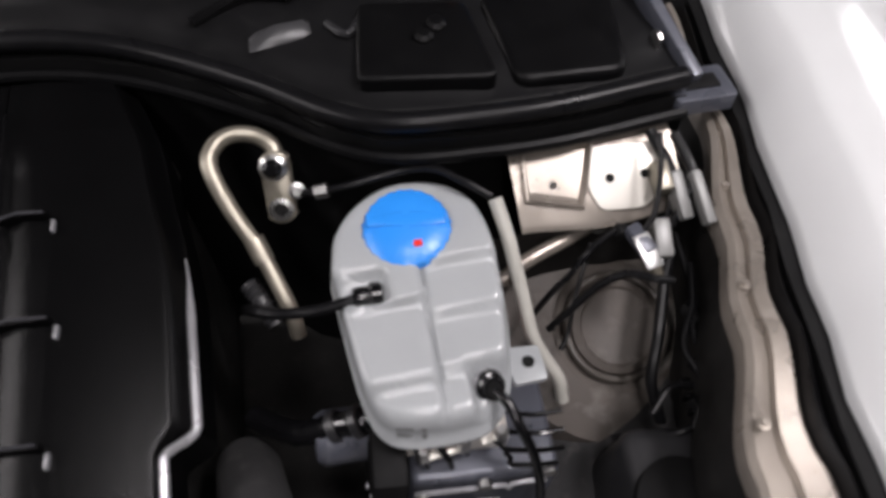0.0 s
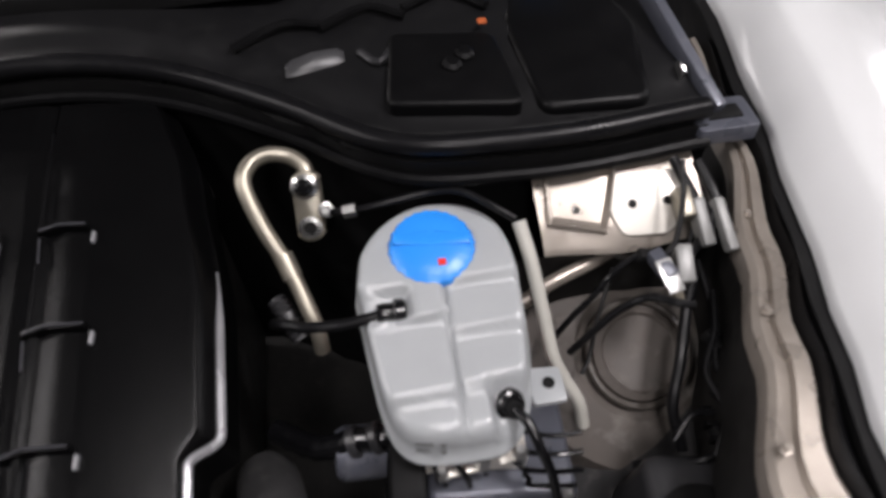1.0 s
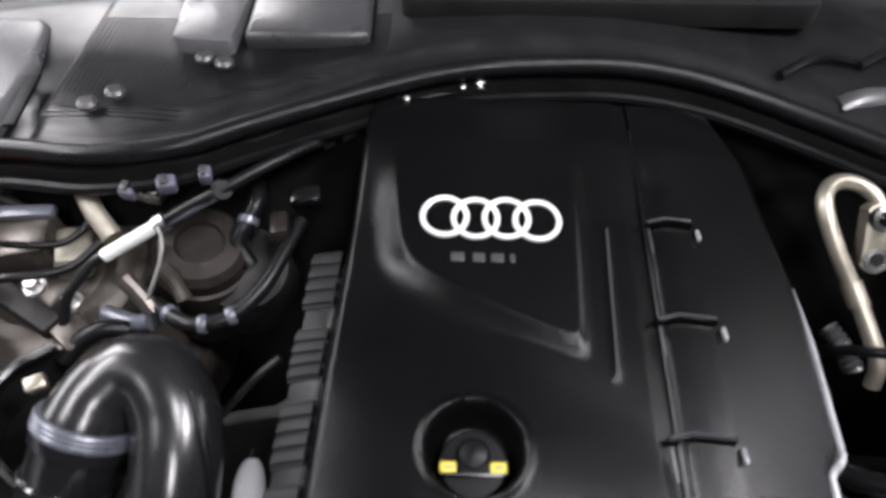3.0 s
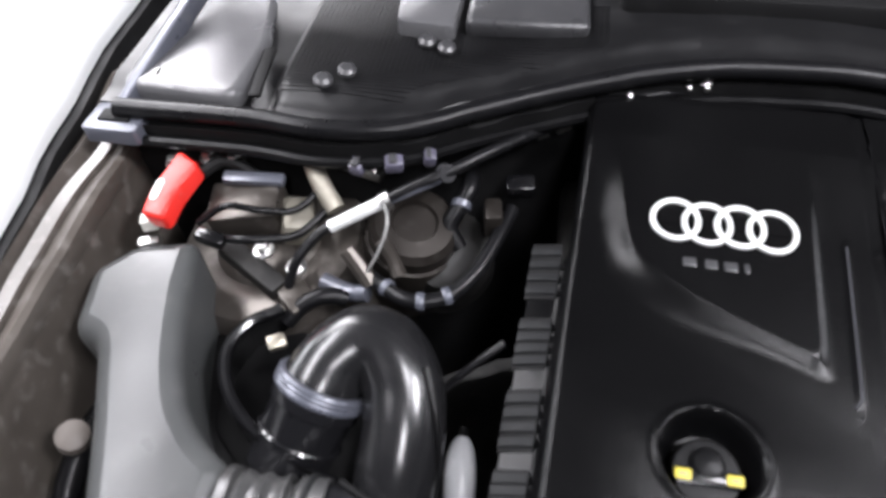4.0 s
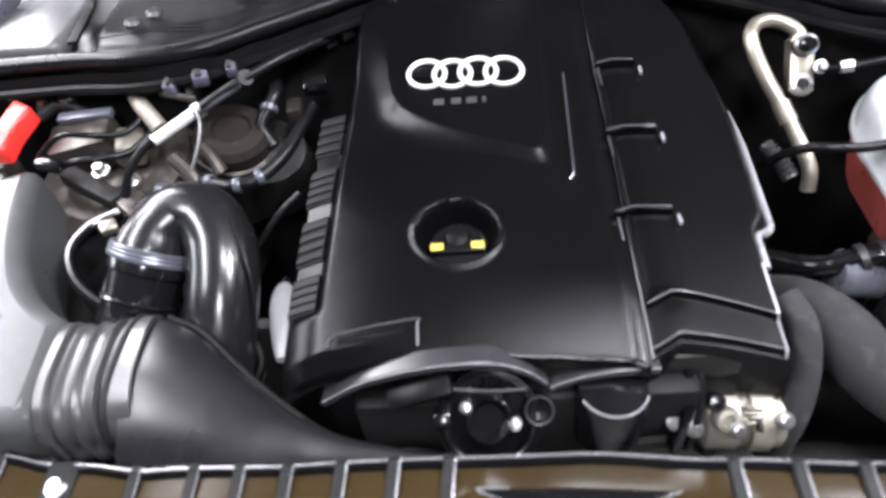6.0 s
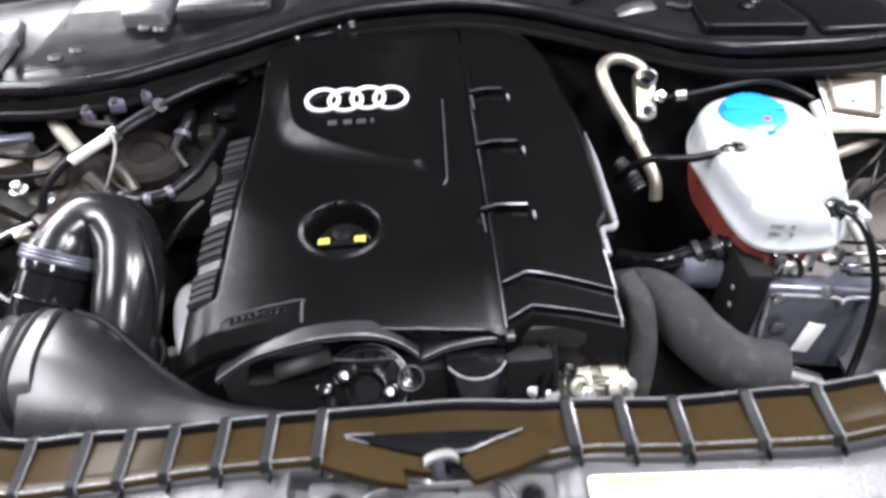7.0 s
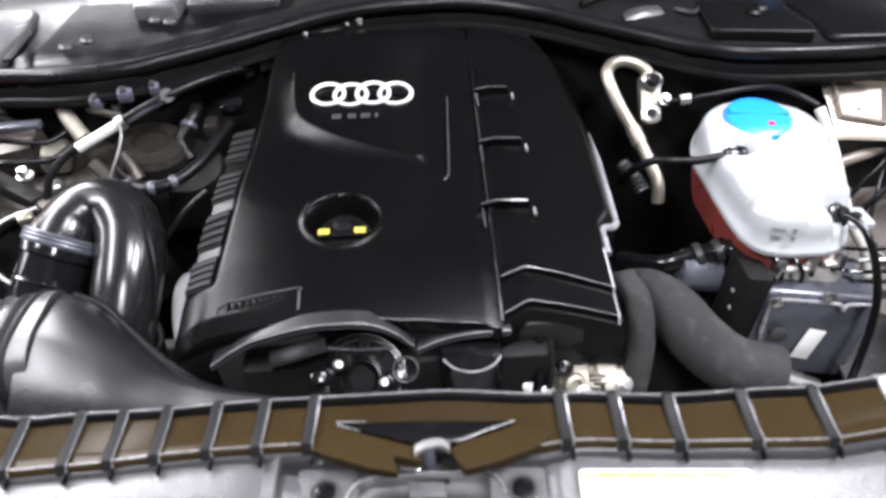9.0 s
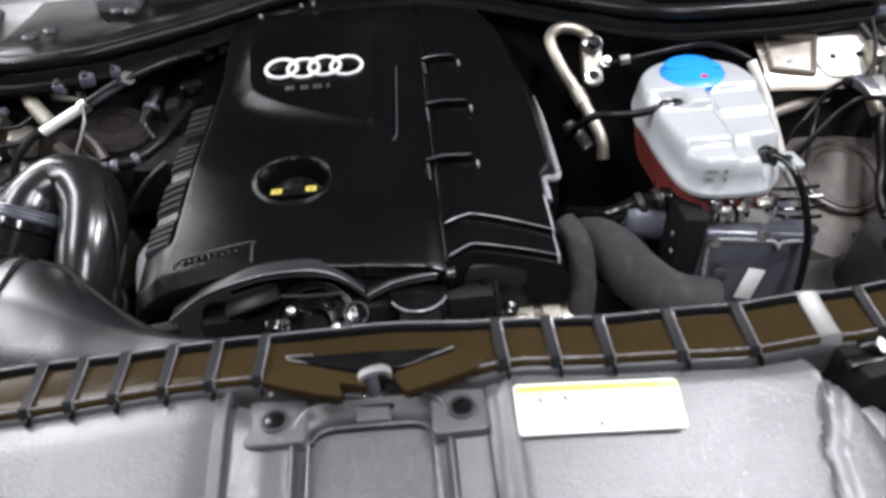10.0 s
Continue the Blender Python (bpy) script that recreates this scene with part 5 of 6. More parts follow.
part("tag", box((0.432, 0.1885, 0.683), (0.021, 0.0012, 0.044), (-4, 14, -5), 0.0003), PAPER, ab, "white paper tag")
part("boss", lathe([(0.009, 0), (0.009, 0.004), (0.005, 0.005)], pose(0.392, 0.1905, 0.702, 88, 0, -5), 18), GREY, ab)
for bx, bz in ((0.378, 0.752), (0.432, 0.757), (0.487, 0.758)):
    part("screw", lathe([(0.006, 0), (0.006, 0.006), (0.003, 0.007)], pose(bx, 0.191, bz, 86, 0, -5), 14), STEEL, ab)
for k, (bx, by) in enumerate(((0.385, 0.215), (0.402, 0.24), (0.42, 0.218), (0.44, 0.242), (0.452, 0.22))):
    part("fitting", lathe([(0.0065, 0), (0.0065, 0.014), (0.004, 0.018)], pose(bx, by, 0.772), 6), MATTE if k % 2 else STEEL, ab)
part("clip", box((0.402, 0.216, 0.776), (0.03, 0.008, 0.006), (0, 8, 6), 0.002), BARE, ab)
part("clip", box((0.442, 0.222, 0.779), (0.018, 0.014, 0.005), (14, 6, 12), 0.002), BARE, ab)
for k, (y0, y1, z1, x1) in enumerate(((0.24, 0.226, 0.788, 0.506), (0.222, 0.211, 0.785, 0.503), (0.207, 0.198, 0.78, 0.50), (0.195, 0.188, 0.775, 0.492))):
    part("line", tube([(0.435 + 0.006 * k, y0 + 0.012, 0.768), (0.438 + 0.006 * k, y0 + 0.006, 0.78 - 0.003 * k), (0.455, y0, 0.782 - 0.003 * k), (0.48, y1 + 0.002, z1 - 0.001), (x1, y1, z1 + 0.001)], 0.0023, 8, 5), GLOSS, ab, "thin dark brake line")
for k, (bx, by) in enumerate(((0.375, 0.232), (0.395, 0.228), (0.41, 0.236))):
    part("line", tube([(bx, by, 0.768), (bx - 0.002, by - 0.004, 0.785), (bx + 0.004, by - 0.012, 0.788), (bx + 0.01, by - 0.02, 0.778), (bx + 0.012, by - 0.022, 0.765)], 0.0027, 8, 5), GLOSS, ab)
for k in range(4):
    part("rivet", lathe([(0.003, 0), (0.003, 0.0015), (0.0, 0.002)], pose(0.336, 0.196 + 0.004 * k, 0.69 + 0.022 * k, 0, -90, 0), 10), BRIGHT, ab)

# ---- right-hand corner: suspension tower, brackets, wiring ----
tw = thing("suspension_tower", (0.61, 0.32, 0.6), "dusty champagne suspension tower with pressed dome", "suspension tower", "suspension towers")
TM = pose(0.600, 0.316, 0.738, 26, 4, 0)
part("dome", lathe([(0.135, -0.2), (0.13, -0.045), (0.115, -0.018), (0.09, -0.010), (0.066, -0.006), (0.056, -0.012)], TM, 48), TOWER, tw)
part("ring_seal", tube([TM @ Vector((0.0525 * math.cos(a), 0.0525 * math.sin(a), -0.004)) for a in [i * math.tau / 40 for i in range(40)]], 0.0036, 10, 1, loop=True), LINER, tw, "dusty dark rubber ring")
part("top_mount", lathe([(0.05, -0.012), (0.047, -0.002), (0.040, 0.001), (0.037, -0.002), (0.02, -0.004), (0.0, -0.004)], TM, 40), TOWER, tw, "dished brown top mount")
part("apron", sheet(lambda u, v: (0.48 + 0.2 * u, 0.08 + 0.36 * v, 0.615 + 0.04 * math.sin(3 * v) + 0.06 * u), 10, 12, 0.006), FOAM, tw)

br = thing("wing_crossmember", (0.58, 0.43, 0.78), "champagne painted crossmember with pressed pocket and plate", "bracket")
PANEL = [(0.374, 0.834), (0.378, 0.8395), (0.4, 0.853), (0.43, 0.869), (0.452, 0.879), (0.462, 0.889), (0.49, 0.893)]
part("beam", loft([[(x, y + 0.004 * math.sin(x * 40), z + 0.015 * (0.58 - x)) for y, z in PANEL] for x in [0.51 + 0.16 * k / 16 for k in range(17)]], ring=False), CHAMP, br)
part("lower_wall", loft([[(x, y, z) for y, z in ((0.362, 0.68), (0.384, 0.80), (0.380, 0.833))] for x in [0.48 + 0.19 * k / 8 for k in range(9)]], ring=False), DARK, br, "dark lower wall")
PO = [Vector(q) for q in ((0.523, 0.447, 0.878), (0.587, 0.436, 0.876), (0.568, 0.386, 0.85), (0.519, 0.400, 0.855))]
pc = sum(PO, Vector()) / 4
UPN = Vector((0, -0.55, 0.83))
pr = [[pc + (q - pc) * a + UPN * (b if k < 2 else c) for k, q in enumerate(PO)] for a, b, c in ((1.1, -0.006, -0.006), (1.05, 0.006, 0.004), (0.98, 0.0075, 0.005), (0.92, 0.004, 0.003), (0.86, -0.020, -0.001), (0.01, -0.0105, -0.0105))]
part("pocket", loft([[r_[k] * (1 - f_) + r_[(k + 1) % 4] * f_ for k in range(4) for f_ in (0.0, 0.06, 0.5, 0.94)] for r_ in pr]), CHAMP, br, sharp=25)
part("bolt", bolt((0.546, 0.412, 0.856), 0.0042, 0.005, (50, 0, 0)), STEEL, br)
PM = pose(0.612, 0.404, 0.859, 33, -1, -3)
part("plate", plate(rounded([(-0.026, -0.028), (0.016, -0.03), (0.034, -0.014), (0.036, 0.03), (-0.03, 0.032), (-0.036, -0.006)], 0.008), 0, 0.004, 0.0015, m=PM), BARE, br, "bright flat mounting plate")
for sx in (-0.014, 0.019):
    part("hole", lathe([(0.0042, 0), (0.0042, 0.0012)], PM @ pose(sx, 0.001, 0.0036), 14), MATTE, br)

sub = thing("sub_loom", (0.63, 0.24, 0.74), "tangle of thin black wires beside the suspension tower", "wiring")
for pts in ([(0.655, 0.30, 0.80), (0.645, 0.27, 0.785), (0.65, 0.24, 0.77), (0.64, 0.21, 0.755), (0.645, 0.18, 0.74)], [(0.66, 0.33, 0.81), (0.65, 0.295, 0.80), (0.635, 0.265, 0.78), (0.64, 0.23, 0.77), (0.625, 0.2, 0.75)], [(0.60, 0.225, 0.735), (0.62, 0.24, 0.75), (0.64, 0.235, 0.76), (0.66, 0.25, 0.77)], [(0.56, 0.215, 0.72), (0.585, 0.21, 0.73), (0.61, 0.20, 0.745), (0.64, 0.205, 0.75)], [(0.655, 0.36, 0.82), (0.657, 0.32, 0.80), (0.652, 0.285, 0.775), (0.655, 0.25, 0.755)]):
    part("wire", tube(pts, 0.0034, 8), RUBBER, sub)
for c in ((0.645, 0.245, 0.77), (0.635, 0.215, 0.755), (0.65, 0.29, 0.79)):
    part("plug", box(c, (0.014, 0.02, 0.012), (10, 20, 30), 0.002), MATTE, sub)

wl = thing("wiring_loom", (0.64, 0.36, 0.80), "black taped wiring loom with bright connectors", "wiring")
for pts, r_ in (([(0.598, 0.353, 0.85), (0.581, 0.351, 0.85), (0.561, 0.342, 0.843), (0.542, 0.334, 0.82), (0.528, 0.332, 0.80), (0.505, 0.325, 0.765)], 0.0031),
                ([(0.615, 0.293, 0.852), (0.600, 0.296, 0.855), (0.582, 0.309, 0.849), (0.564, 0.315, 0.828), (0.547, 0.313, 0.808), (0.522, 0.310, 0.772)], 0.0036),
                ([(0.578, 0.372, 0.81), (0.572, 0.362, 0.80), (0.556, 0.336, 0.78), (0.543, 0.31, 0.755), (0.533, 0.298, 0.748)], 0.0022),
                ([(0.638, 0.41, 0.905), (0.634, 0.39, 0.893), (0.628, 0.371, 0.88), (0.618, 0.351, 0.865), (0.604, 0.341, 0.854)], 0.0026),
                ([(0.65, 0.35, 0.81), (0.638, 0.325, 0.79), (0.618, 0.28, 0.772), (0.605, 0.25, 0.75), (0.61, 0.22, 0.72)], 0.0055),
                ([(0.63, 0.35, 0.835), (0.65, 0.36, 0.85), (0.665, 0.38, 0.875), (0.66, 0.42, 0.89)], 0.005),
                ([(0.645, 0.36, 0.825), (0.655, 0.39, 0.86), (0.64, 0.43, 0.89)], 0.005)):
    part("cable", tube(pts, r_, 10), RUBBER, wl)
for c, s, rt, m_ in (((0.604, 0.338, 0.852), (0.014, 0.03, 0.014), (10, 0, 20), SLATE), ((0.628, 0.342, 0.842), (0.016, 0.036, 0.016), (24, 0, -8), DULL), ((0.652, 0.372, 0.86), (0.012, 0.045, 0.018), (30, 0, 4), DULL), ((0.666, 0.36, 0.868), (0.010, 0.05, 0.014), (26, 0, 4), DULL),
                     ((0.592, 0.352, 0.85), (0.012, 0.012, 0.012), (0, 20, 0), MATTE), ((0.64, 0.39, 0.868), (0.014, 0.03, 0.02), (20, 0, 0), GOLD), ((0.615, 0.325, 0.832), (0.010, 0.03, 0.016), (40, 0, 10), GOLD)):
    part("connector", box(c, s, rt, 0.003), m_, wl, "pale connector block" if m_ is DULL else "")
rod = thing("brace_rod", (0.56, 0.37, 0.79), "plain steel brace rod below the crossmember", "rod")
part("rod", tube([(0.592, 0.393, 0.815), (0.555, 0.380, 0.811), (0.515, 0.366, 0.809), (0.485, 0.354, 0.80)], 0.0072, 12), CHAMP, rod)
part("end", lathe([(0.010, -0.006), (0.010, 0.008)], pose(0.59, 0.392, 0.815, 60, 0, 0), 18), STEEL, rod)

solo("cable_bracket", box((0.606, 0.325, 0.853), (0.016, 0.032, 0.003), (20, 0, 12), 0.001), STEEL, "grey sheet-metal bracket holding the cables", "bracket")
hb = thing("lamp_cover", (0.60, 0.15, 0.70), "matte black headlight rear cover with vents", "headlight")
part("body", box((0.60, 0.13, 0.675), (0.12, 0.16, 0.14), (0, 10, -6), 0.016, seg=3), WORN, hb)
part("lid", lathe([(0.045, 0), (0.045, 0.01), (0.03, 0.016), (0.0, 0.017)], pose(0.59, 0.135, 0.743, 0, 10, 0), 28), MATTE, hb)
for k in range(6):
    part("vent", box((0.64, 0.17 + 0.014 * k, 0.75), (0.03, 0.005, 0.012), (0, 10, -6), 0.001), BLACK, hb)

# ---- left-hand side: airbox, intake ----
air = thing("airbox", (-0.52, 0.23, 0.7), "grey grained plastic airbox lid with a round cut-out", "airbox")
LOUT = [(-0.642, 0.352), (-0.606, 0.386), (-0.546, 0.395), (-0.527, 0.325), (-0.517, 0.29), (-0.506, 0.26), (-0.493, 0.234), (-0.469, 0.209), (-0.44, 0.193), (-0.436, 0.088), (-0.49, 0.085), (-0.522, 0.095), (-0.54, 0.137), (-0.566, 0.205), (-0.597, 0.276), (-0.628, 0.286)]


def lid_warp(co):
    t = ss(0.38, 0.09, co.y)
    crown = -0.9 * (co.x + 0.52) ** 2
    return Vector((co.x, co.y, co.z + (0.0 if co.z < 0.8 else 0.004 - 0.030 * t + crown)))


ol = rounded(LOUT, 0.012, 4)
rings = []
for off, z in ((0.0, 0.74), (0.0, 0.835), (0.003, 0.843), (0.009, 0.849), (0.018, 0.852)):
    rg = []
    k = len(ol)
    for i, p in enumerate(ol):
        a, b, c = Vector(ol[i - 1]), Vector(p), Vector(ol[(i + 1) % k])
        tang = (c - a)
        nrm = Vector((-tang.y, tang.x)).normalized()
        q = b - nrm * off
        rg.append(lid_warp(Vector((q.x, q.y, z))))
    rings.append(rg)
part("lid", loft(rings, cap=False), LID, air, sharp=50)

topb = bmesh.new()
topb.faces.new([topb.verts.new((v.x, v.y, 0.0)) for v in rings[-1]])
bmesh.ops.triangulate(topb, faces=topb.faces[:])
bmesh.ops.subdivide_edges(topb, edges=topb.edges[:], cuts=3, use_grid_fill=True)
for v in topb.verts:
    v.co = lid_warp(Vector((v.co.x, v.co.y, 0.852)))
part("lid_top", topb, LID, air, sharp=80)
part("lower_box", box((-0.51, 0.23, 0.68), (0.13, 0.24, 0.16), bev=0.01), MATTE, air)
part("well", plate(rounded([(-0.50, 0.36), (-0.36, 0.36), (-0.33, 0.20), (-0.43, 0.19), (-0.50, 0.25)], 0.02), 0.70, 0.765, 0.004), MATTE, air, "dark well round the air meter")
part("well_rim", tube([(-0.455, 0.352, 0.812), (-0.48, 0.33, 0.813), (-0.489, 0.297, 0.812), (-0.474, 0.262, 0.808), (-0.445, 0.235, 0.803), (-0.405, 0.214, 0.797), (-0.362, 0.203, 0.79)], 0.006, 10), GLOSS, air)
part("well_wall", loft([[(x, y, 0.81 - 0.1 * k) for k in (0, 0.3, 0.8)] for x, y in ((-0.455, 0.356), (-0.484, 0.335), (-0.494, 0.297), (-0.479, 0.258), (-0.448, 0.23), (-0.407, 0.21), (-0.362, 0.20))], ring=False), MATTE, air)
part("clip", box((-0.60, 0.392, 0.838), (0.022, 0.012, 0.012), (0, 0, 20), 0.003), STEEL, air)
part("clip", box((-0.535, 0.397, 0.85), (0.03, 0.014, 0.014), (0, 10, -8), 0.004), GLOSS, air)

sl = thing("intake_sleeve", (-0.39, 0.14, 0.76), "ribbed satin plastic sleeve joining the intake ducts", "duct")
rr = []
for i in range(33):
    t = i / 32
    x = -0.440 + 0.084 * t
    groove = 0.0045 * (abs(math.sin(t * math.pi * 5)) ** 0.6 if 0.1 < t < 0.62 else 0) + 0.006 * ss(0.62, 0.66, t) * ss(0.74, 0.70, t)
    yc, zc, ry, rz = 0.142, 0.782 + 0.004 * t, 0.062 - groove, 0.050 - groove
    rr.append([(x + 0.012 * math.cos(a) * -0.5, yc + ry * math.copysign(abs(math.cos(a)) ** 0.7, math.cos(a)), zc + rz * math.copysign(abs(math.sin(a)) ** 0.7, math.sin(a))) for a in [j * math.tau / 40 for j in range(40)]])
part("sleeve", loft(rr), mat("satin_grey_plastic", (0.035, 0.035, 0.035), 0.3, grain=900, bump=0.3, dust=0.05), sl)
part("band", tube([(-0.374, 0.142 + 0.0615 * math.copysign(abs(math.cos(a)) ** 0.7, math.cos(a)), 0.785 + 0.0495 * math.copysign(abs(math.sin(a)) ** 0.7, math.sin(a))) for a in [j * math.tau / 40 for j in range(40)]], 0.0032, 8, 1, loop=True), STRAP, sl, "dark clamping band")

sc = thing("intake_scoop", (-0.24, 0.09, 0.76), "smooth black plastic intake scoop tapering to the front", "duct")
SB = [(-0.36, 0.200), (-0.33, 0.188), (-0.294, 0.155), (-0.248, 0.115), (-0.188, 0.079), (-0.133, 0.062), (-0.085, 0.052)]
rr = []
for i in range(41):
    x = -0.362 + 0.277 * i / 40
    yb_ = sum(interp(SB, x + d_) for d_ in (-0.03, -0.02, -0.01, 0.0, 0.01, 0.02, 0.03)) / 7
    yf_ = sum(slam_b(x + d_) for d_ in (-0.06, -0.03, 0.0, 0.03, 0.06)) / 5 + 0.006
    top = 0.832 - 0.022 * ss(-0.36, -0.20, x)
    mid = (yb_ + yf_) / 2
    hy = max(0.006, (yb_ - yf_) / 2)
    rr.append([(x, mid + hy * math.cos(a), (top - 0.022 * (1 - math.sin(a) ** 0.8) if math.cos(a) > 0 else top - 0.46 * hy * abs(math.cos(a)) ** 1.7) if math.sin(a) >= 0 else top - 0.022 - 0.04 * abs(math.sin(a)) ** 0.8) for a in [j * math.tau / 44 for j in range(44)]])
part("scoop", loft(rr), mat("smooth_black_plastic", (0.006, 0.006, 0.007), 0.31, grain=900, bump=0.04, dust=0.008), sc)
part("seam", tube([(x, interp(SB, x) + 0.001, 0.81 - 0.02 * ss(-0.36, -0.2, x)) for x in (-0.355, -0.32, -0.28, -0.24, -0.19, -0.14)], 0.003, 8), MATTE, sc)

sn = thing("intake_pipe", (-0.30, 0.25, 0.76), "glossy dark grey moulded intake pipe bent like a swan neck", "intake pipe")
part("pipe", tube([(-0.390, 0.274, 0.822), (-0.379, 0.294, 0.835), (-0.360, 0.309, 0.841), (-0.338, 0.305, 0.837), (-0.321, 0.283, 0.825), (-0.315, 0.253, 0.81), (-0.316, 0.22, 0.788), (-0.319, 0.19, 0.757), (-0.32, 0.165, 0.70)], lambda t: 0.0365 - 0.004 * ss(0.0, 0.15, t) + 0.003 * ss(0.2, 0.5, t) - 0.004 * ss(0.7, 1, t), 32, 10), mat("glossy_grey_plastic", (0.008, 0.008, 0.0086), 0.23, grain=300, bump=0.05, var=0.1, dust=0.012), sn)
part("mould_seam", tube([(-0.300, 0.285, 0.856), (-0.286, 0.25, 0.836), (-0.279, 0.222, 0.81), (-0.283, 0.19, 0.775)], 0.0022, 8), BLACK, sn)
for k in range(4):
    part("bellow_ring", tube([Vector((-0.319, 0.185 - 0.006 * k, 0.75 - 0.012 * k)) + Vector((0.038 * math.cos(a), 0.030 * math.sin(a), 0.016 * math.sin(a))) for a in [i * math.tau / 28 for i in range(28)]], 0.004, 8, 1, loop=True), MATTE, sn)

am = thing("air_meter", (-0.40, 0.26, 0.76), "smoked black air meter held by a plated clamp", "air meter")
AQ = Matrix.Translation((-0.389, 0.274, 0.823)) @ Vector((0.30, 0.62, 0.62)).normalized().to_track_quat("Z", "Y").to_matrix().to_4x4()
part("tube", lathe([(0.036, -0.08), (0.0365, -0.02), (0.0395, -0.018), (0.0395, -0.004), (0.037, 0.002)], AQ, 36), SMOKE, am)
part("clamp", lathe([(0.0400, -0.008), (0.0412, -0.007), (0.0416, -0.004), (0.0406, -0.002), (0.0416, 0.0), (0.0406, 0.002), (0.0414, 0.004), (0.0400, 0.006)], AQ, 40), SLATE, am, "plated band clamp")
part("screw", box(tuple(AQ @ Vector((-0.012, -0.042, 0.0))), (0.02, 0.010, 0.009), (30, 0, -24), 0.002), CHROME, am)
part("plug", box((-0.436, 0.30, 0.838), (0.016, 0.012, 0.012), (20, 0, 30), 0.002), GOLD, am)
part("rib", lathe([(0.0375, -0.05), (0.039, -0.048), (0.0375, -0.046)], AQ, 36), SMOKE, am)

BOTTLE = mat("grey_white_plastic", (0.42, 0.425, 0.435), 0.25, bump=0.05)
bt = thing("vacuum_bottle", (-0.262, 0.24, 0.72), "pale plastic bottle tucked beside the engine cover", "bottle")
part("shell", tube([(-0.268, 0.272, 0.766), (-0.267, 0.252, 0.762), (-0.264, 0.225, 0.756), (-0.260, 0.19, 0.746)], lambda t: 0.002 + 0.0125 * math.sin(math.pi * min(1, 0.02 + t * 0.9)) ** 0.45, 20), BOTTLE, bt)
part("neck", tube([(-0.268, 0.270, 0.765), (-0.268, 0.281, 0.764)], 0.004, 12, 1), BLACK, bt, "dark neck stub")

hose("dip_cable", [(-0.328, 0.26, 0.77), (-0.295, 0.29, 0.80), (-0.262, 0.31, 0.832), (-0.24, 0.325, 0.845)], 0.0035, RUBBER, "thin black cable reaching under the engine cover", "cable")

# red battery terminal and wing corner
RTM = pose(-0.582, 0.434, 0.862, 12, 0, -2) @ Matrix.Diagonal((0.64, 1.0, 1, 1))
rt = thing("battery_terminal", (-0.58, 0.44, 0.86), "bright red jump-start terminal cover", "terminal")
part("cover", plate(rounded([(-0.010, 0.044), (0.030, 0.030), (0.016, -0.006), (0.014, -0.036), (-0.024, -0.034), (-0.026, -0.004)], 0.007), 0, 0.022, 0.005, 3, m=RTM), RED, rt)
part("label", plate(rounded([(-0.006, -0.012), (0.006, -0.012), (0.006, 0.012), (-0.006, 0.012)], 0.005), 0.0225, 0.0232, 0, m=RTM @ pose(-0.014, -0.006, 0)), PAPER, rt, "white oval label")
part("hinge", box((-0.60, 0.405, 0.855), (0.016, 0.014, 0.014), (0, 0, 20), 0.002), PIPE, rt)
part("cable", tube([(-0.57, 0.47, 0.865), (-0.55, 0.485, 0.87), (-0.52, 0.48, 0.86), (-0.50, 0.45, 0.83)], 0.007, 10), MATTE, rt)

lt = thing("suspension_tower", (-0.49, 0.44, 0.65), "dusty champagne suspension tower with alloy brackets", "suspension tower", "suspension towers")
part("dome", lathe([(0.12, -0.2), (0.11, -0.02), (0.10, -0.004), (0.08, 0.0), (0.06, -0.002), (0.05, 0.004), (0.0, 0.006)], pose(-0.505, 0.45, 0.80, 8, -8, 0), 40), PRIMER, lt)
part("brace", box((-0.52, 0.455, 0.832), (0.075, 0.05, 0.045), (10, -6, 8), 0.006), PRIMER, lt)
part("brace", box((-0.468, 0.452, 0.828), (0.035, 0.05, 0.03), (0, 14, 20), 0.008), CAST, lt)
part("strip", box((-0.515, 0.472, 0.862), (0.065, 0.014, 0.01), (8, 0, 4), 0.003), SLATE, lt)
for bx, by, bz in ((-0.605, 0.482, 0.862), (-0.57, 0.492, 0.866), (-0.54, 0.49, 0.868), (-0.43, 0.513, 0.865), (-0.395, 0.505, 0.862), (-0.49, 0.41, 0.825), (-0.455, 0.40, 0.815)):
    part("bolt", bolt((bx, by, bz), 0.007, 0.012, (10, 0, 0)), STEEL, lt)
part("bracket", tube([(-0.462, 0.50, 0.875), (-0.445, 0.475, 0.865), (-0.425, 0.455, 0.848)], 0.010, 12), CAST, lt)
part("bracket", box((-0.41, 0.505, 0.862), (0.05, 0.016, 0.012), (0, 10, -10), 0.003), STEEL, lt)
part("bracket", box((-0.50, 0.395, 0.815), (0.08, 0.022, 0.02), (0, 12, -28), 0.004), DARK, lt)
part("bracket", box((-0.452, 0.377, 0.80), (0.04, 0.03, 0.02), (0, 12, -40), 0.004), PRIMER, lt)

td = thing("turbo_heat_shield", (-0.37, 0.45, 0.78), "tan heat shield and dark turbo housing behind the intake", "heat shield")
BURNT = mat("burnt_brown_steel", (0.03, 0.026, 0.023), 0.36, metal=0.6, grain=150, bump=0.3, var=0.4, dust=0.1)
part("shield", lathe([(0.056, -0.08), (0.053, -0.01), (0.050, 0.012), (0.047, 0.014), (0.046, 0.030), (0.040, 0.038), (0.024, 0.040), (0.022, 0.035), (0.0, 0.035)], pose(-0.352, 0.468, 0.80, 12, 10, 0), 40), BURNT, td)
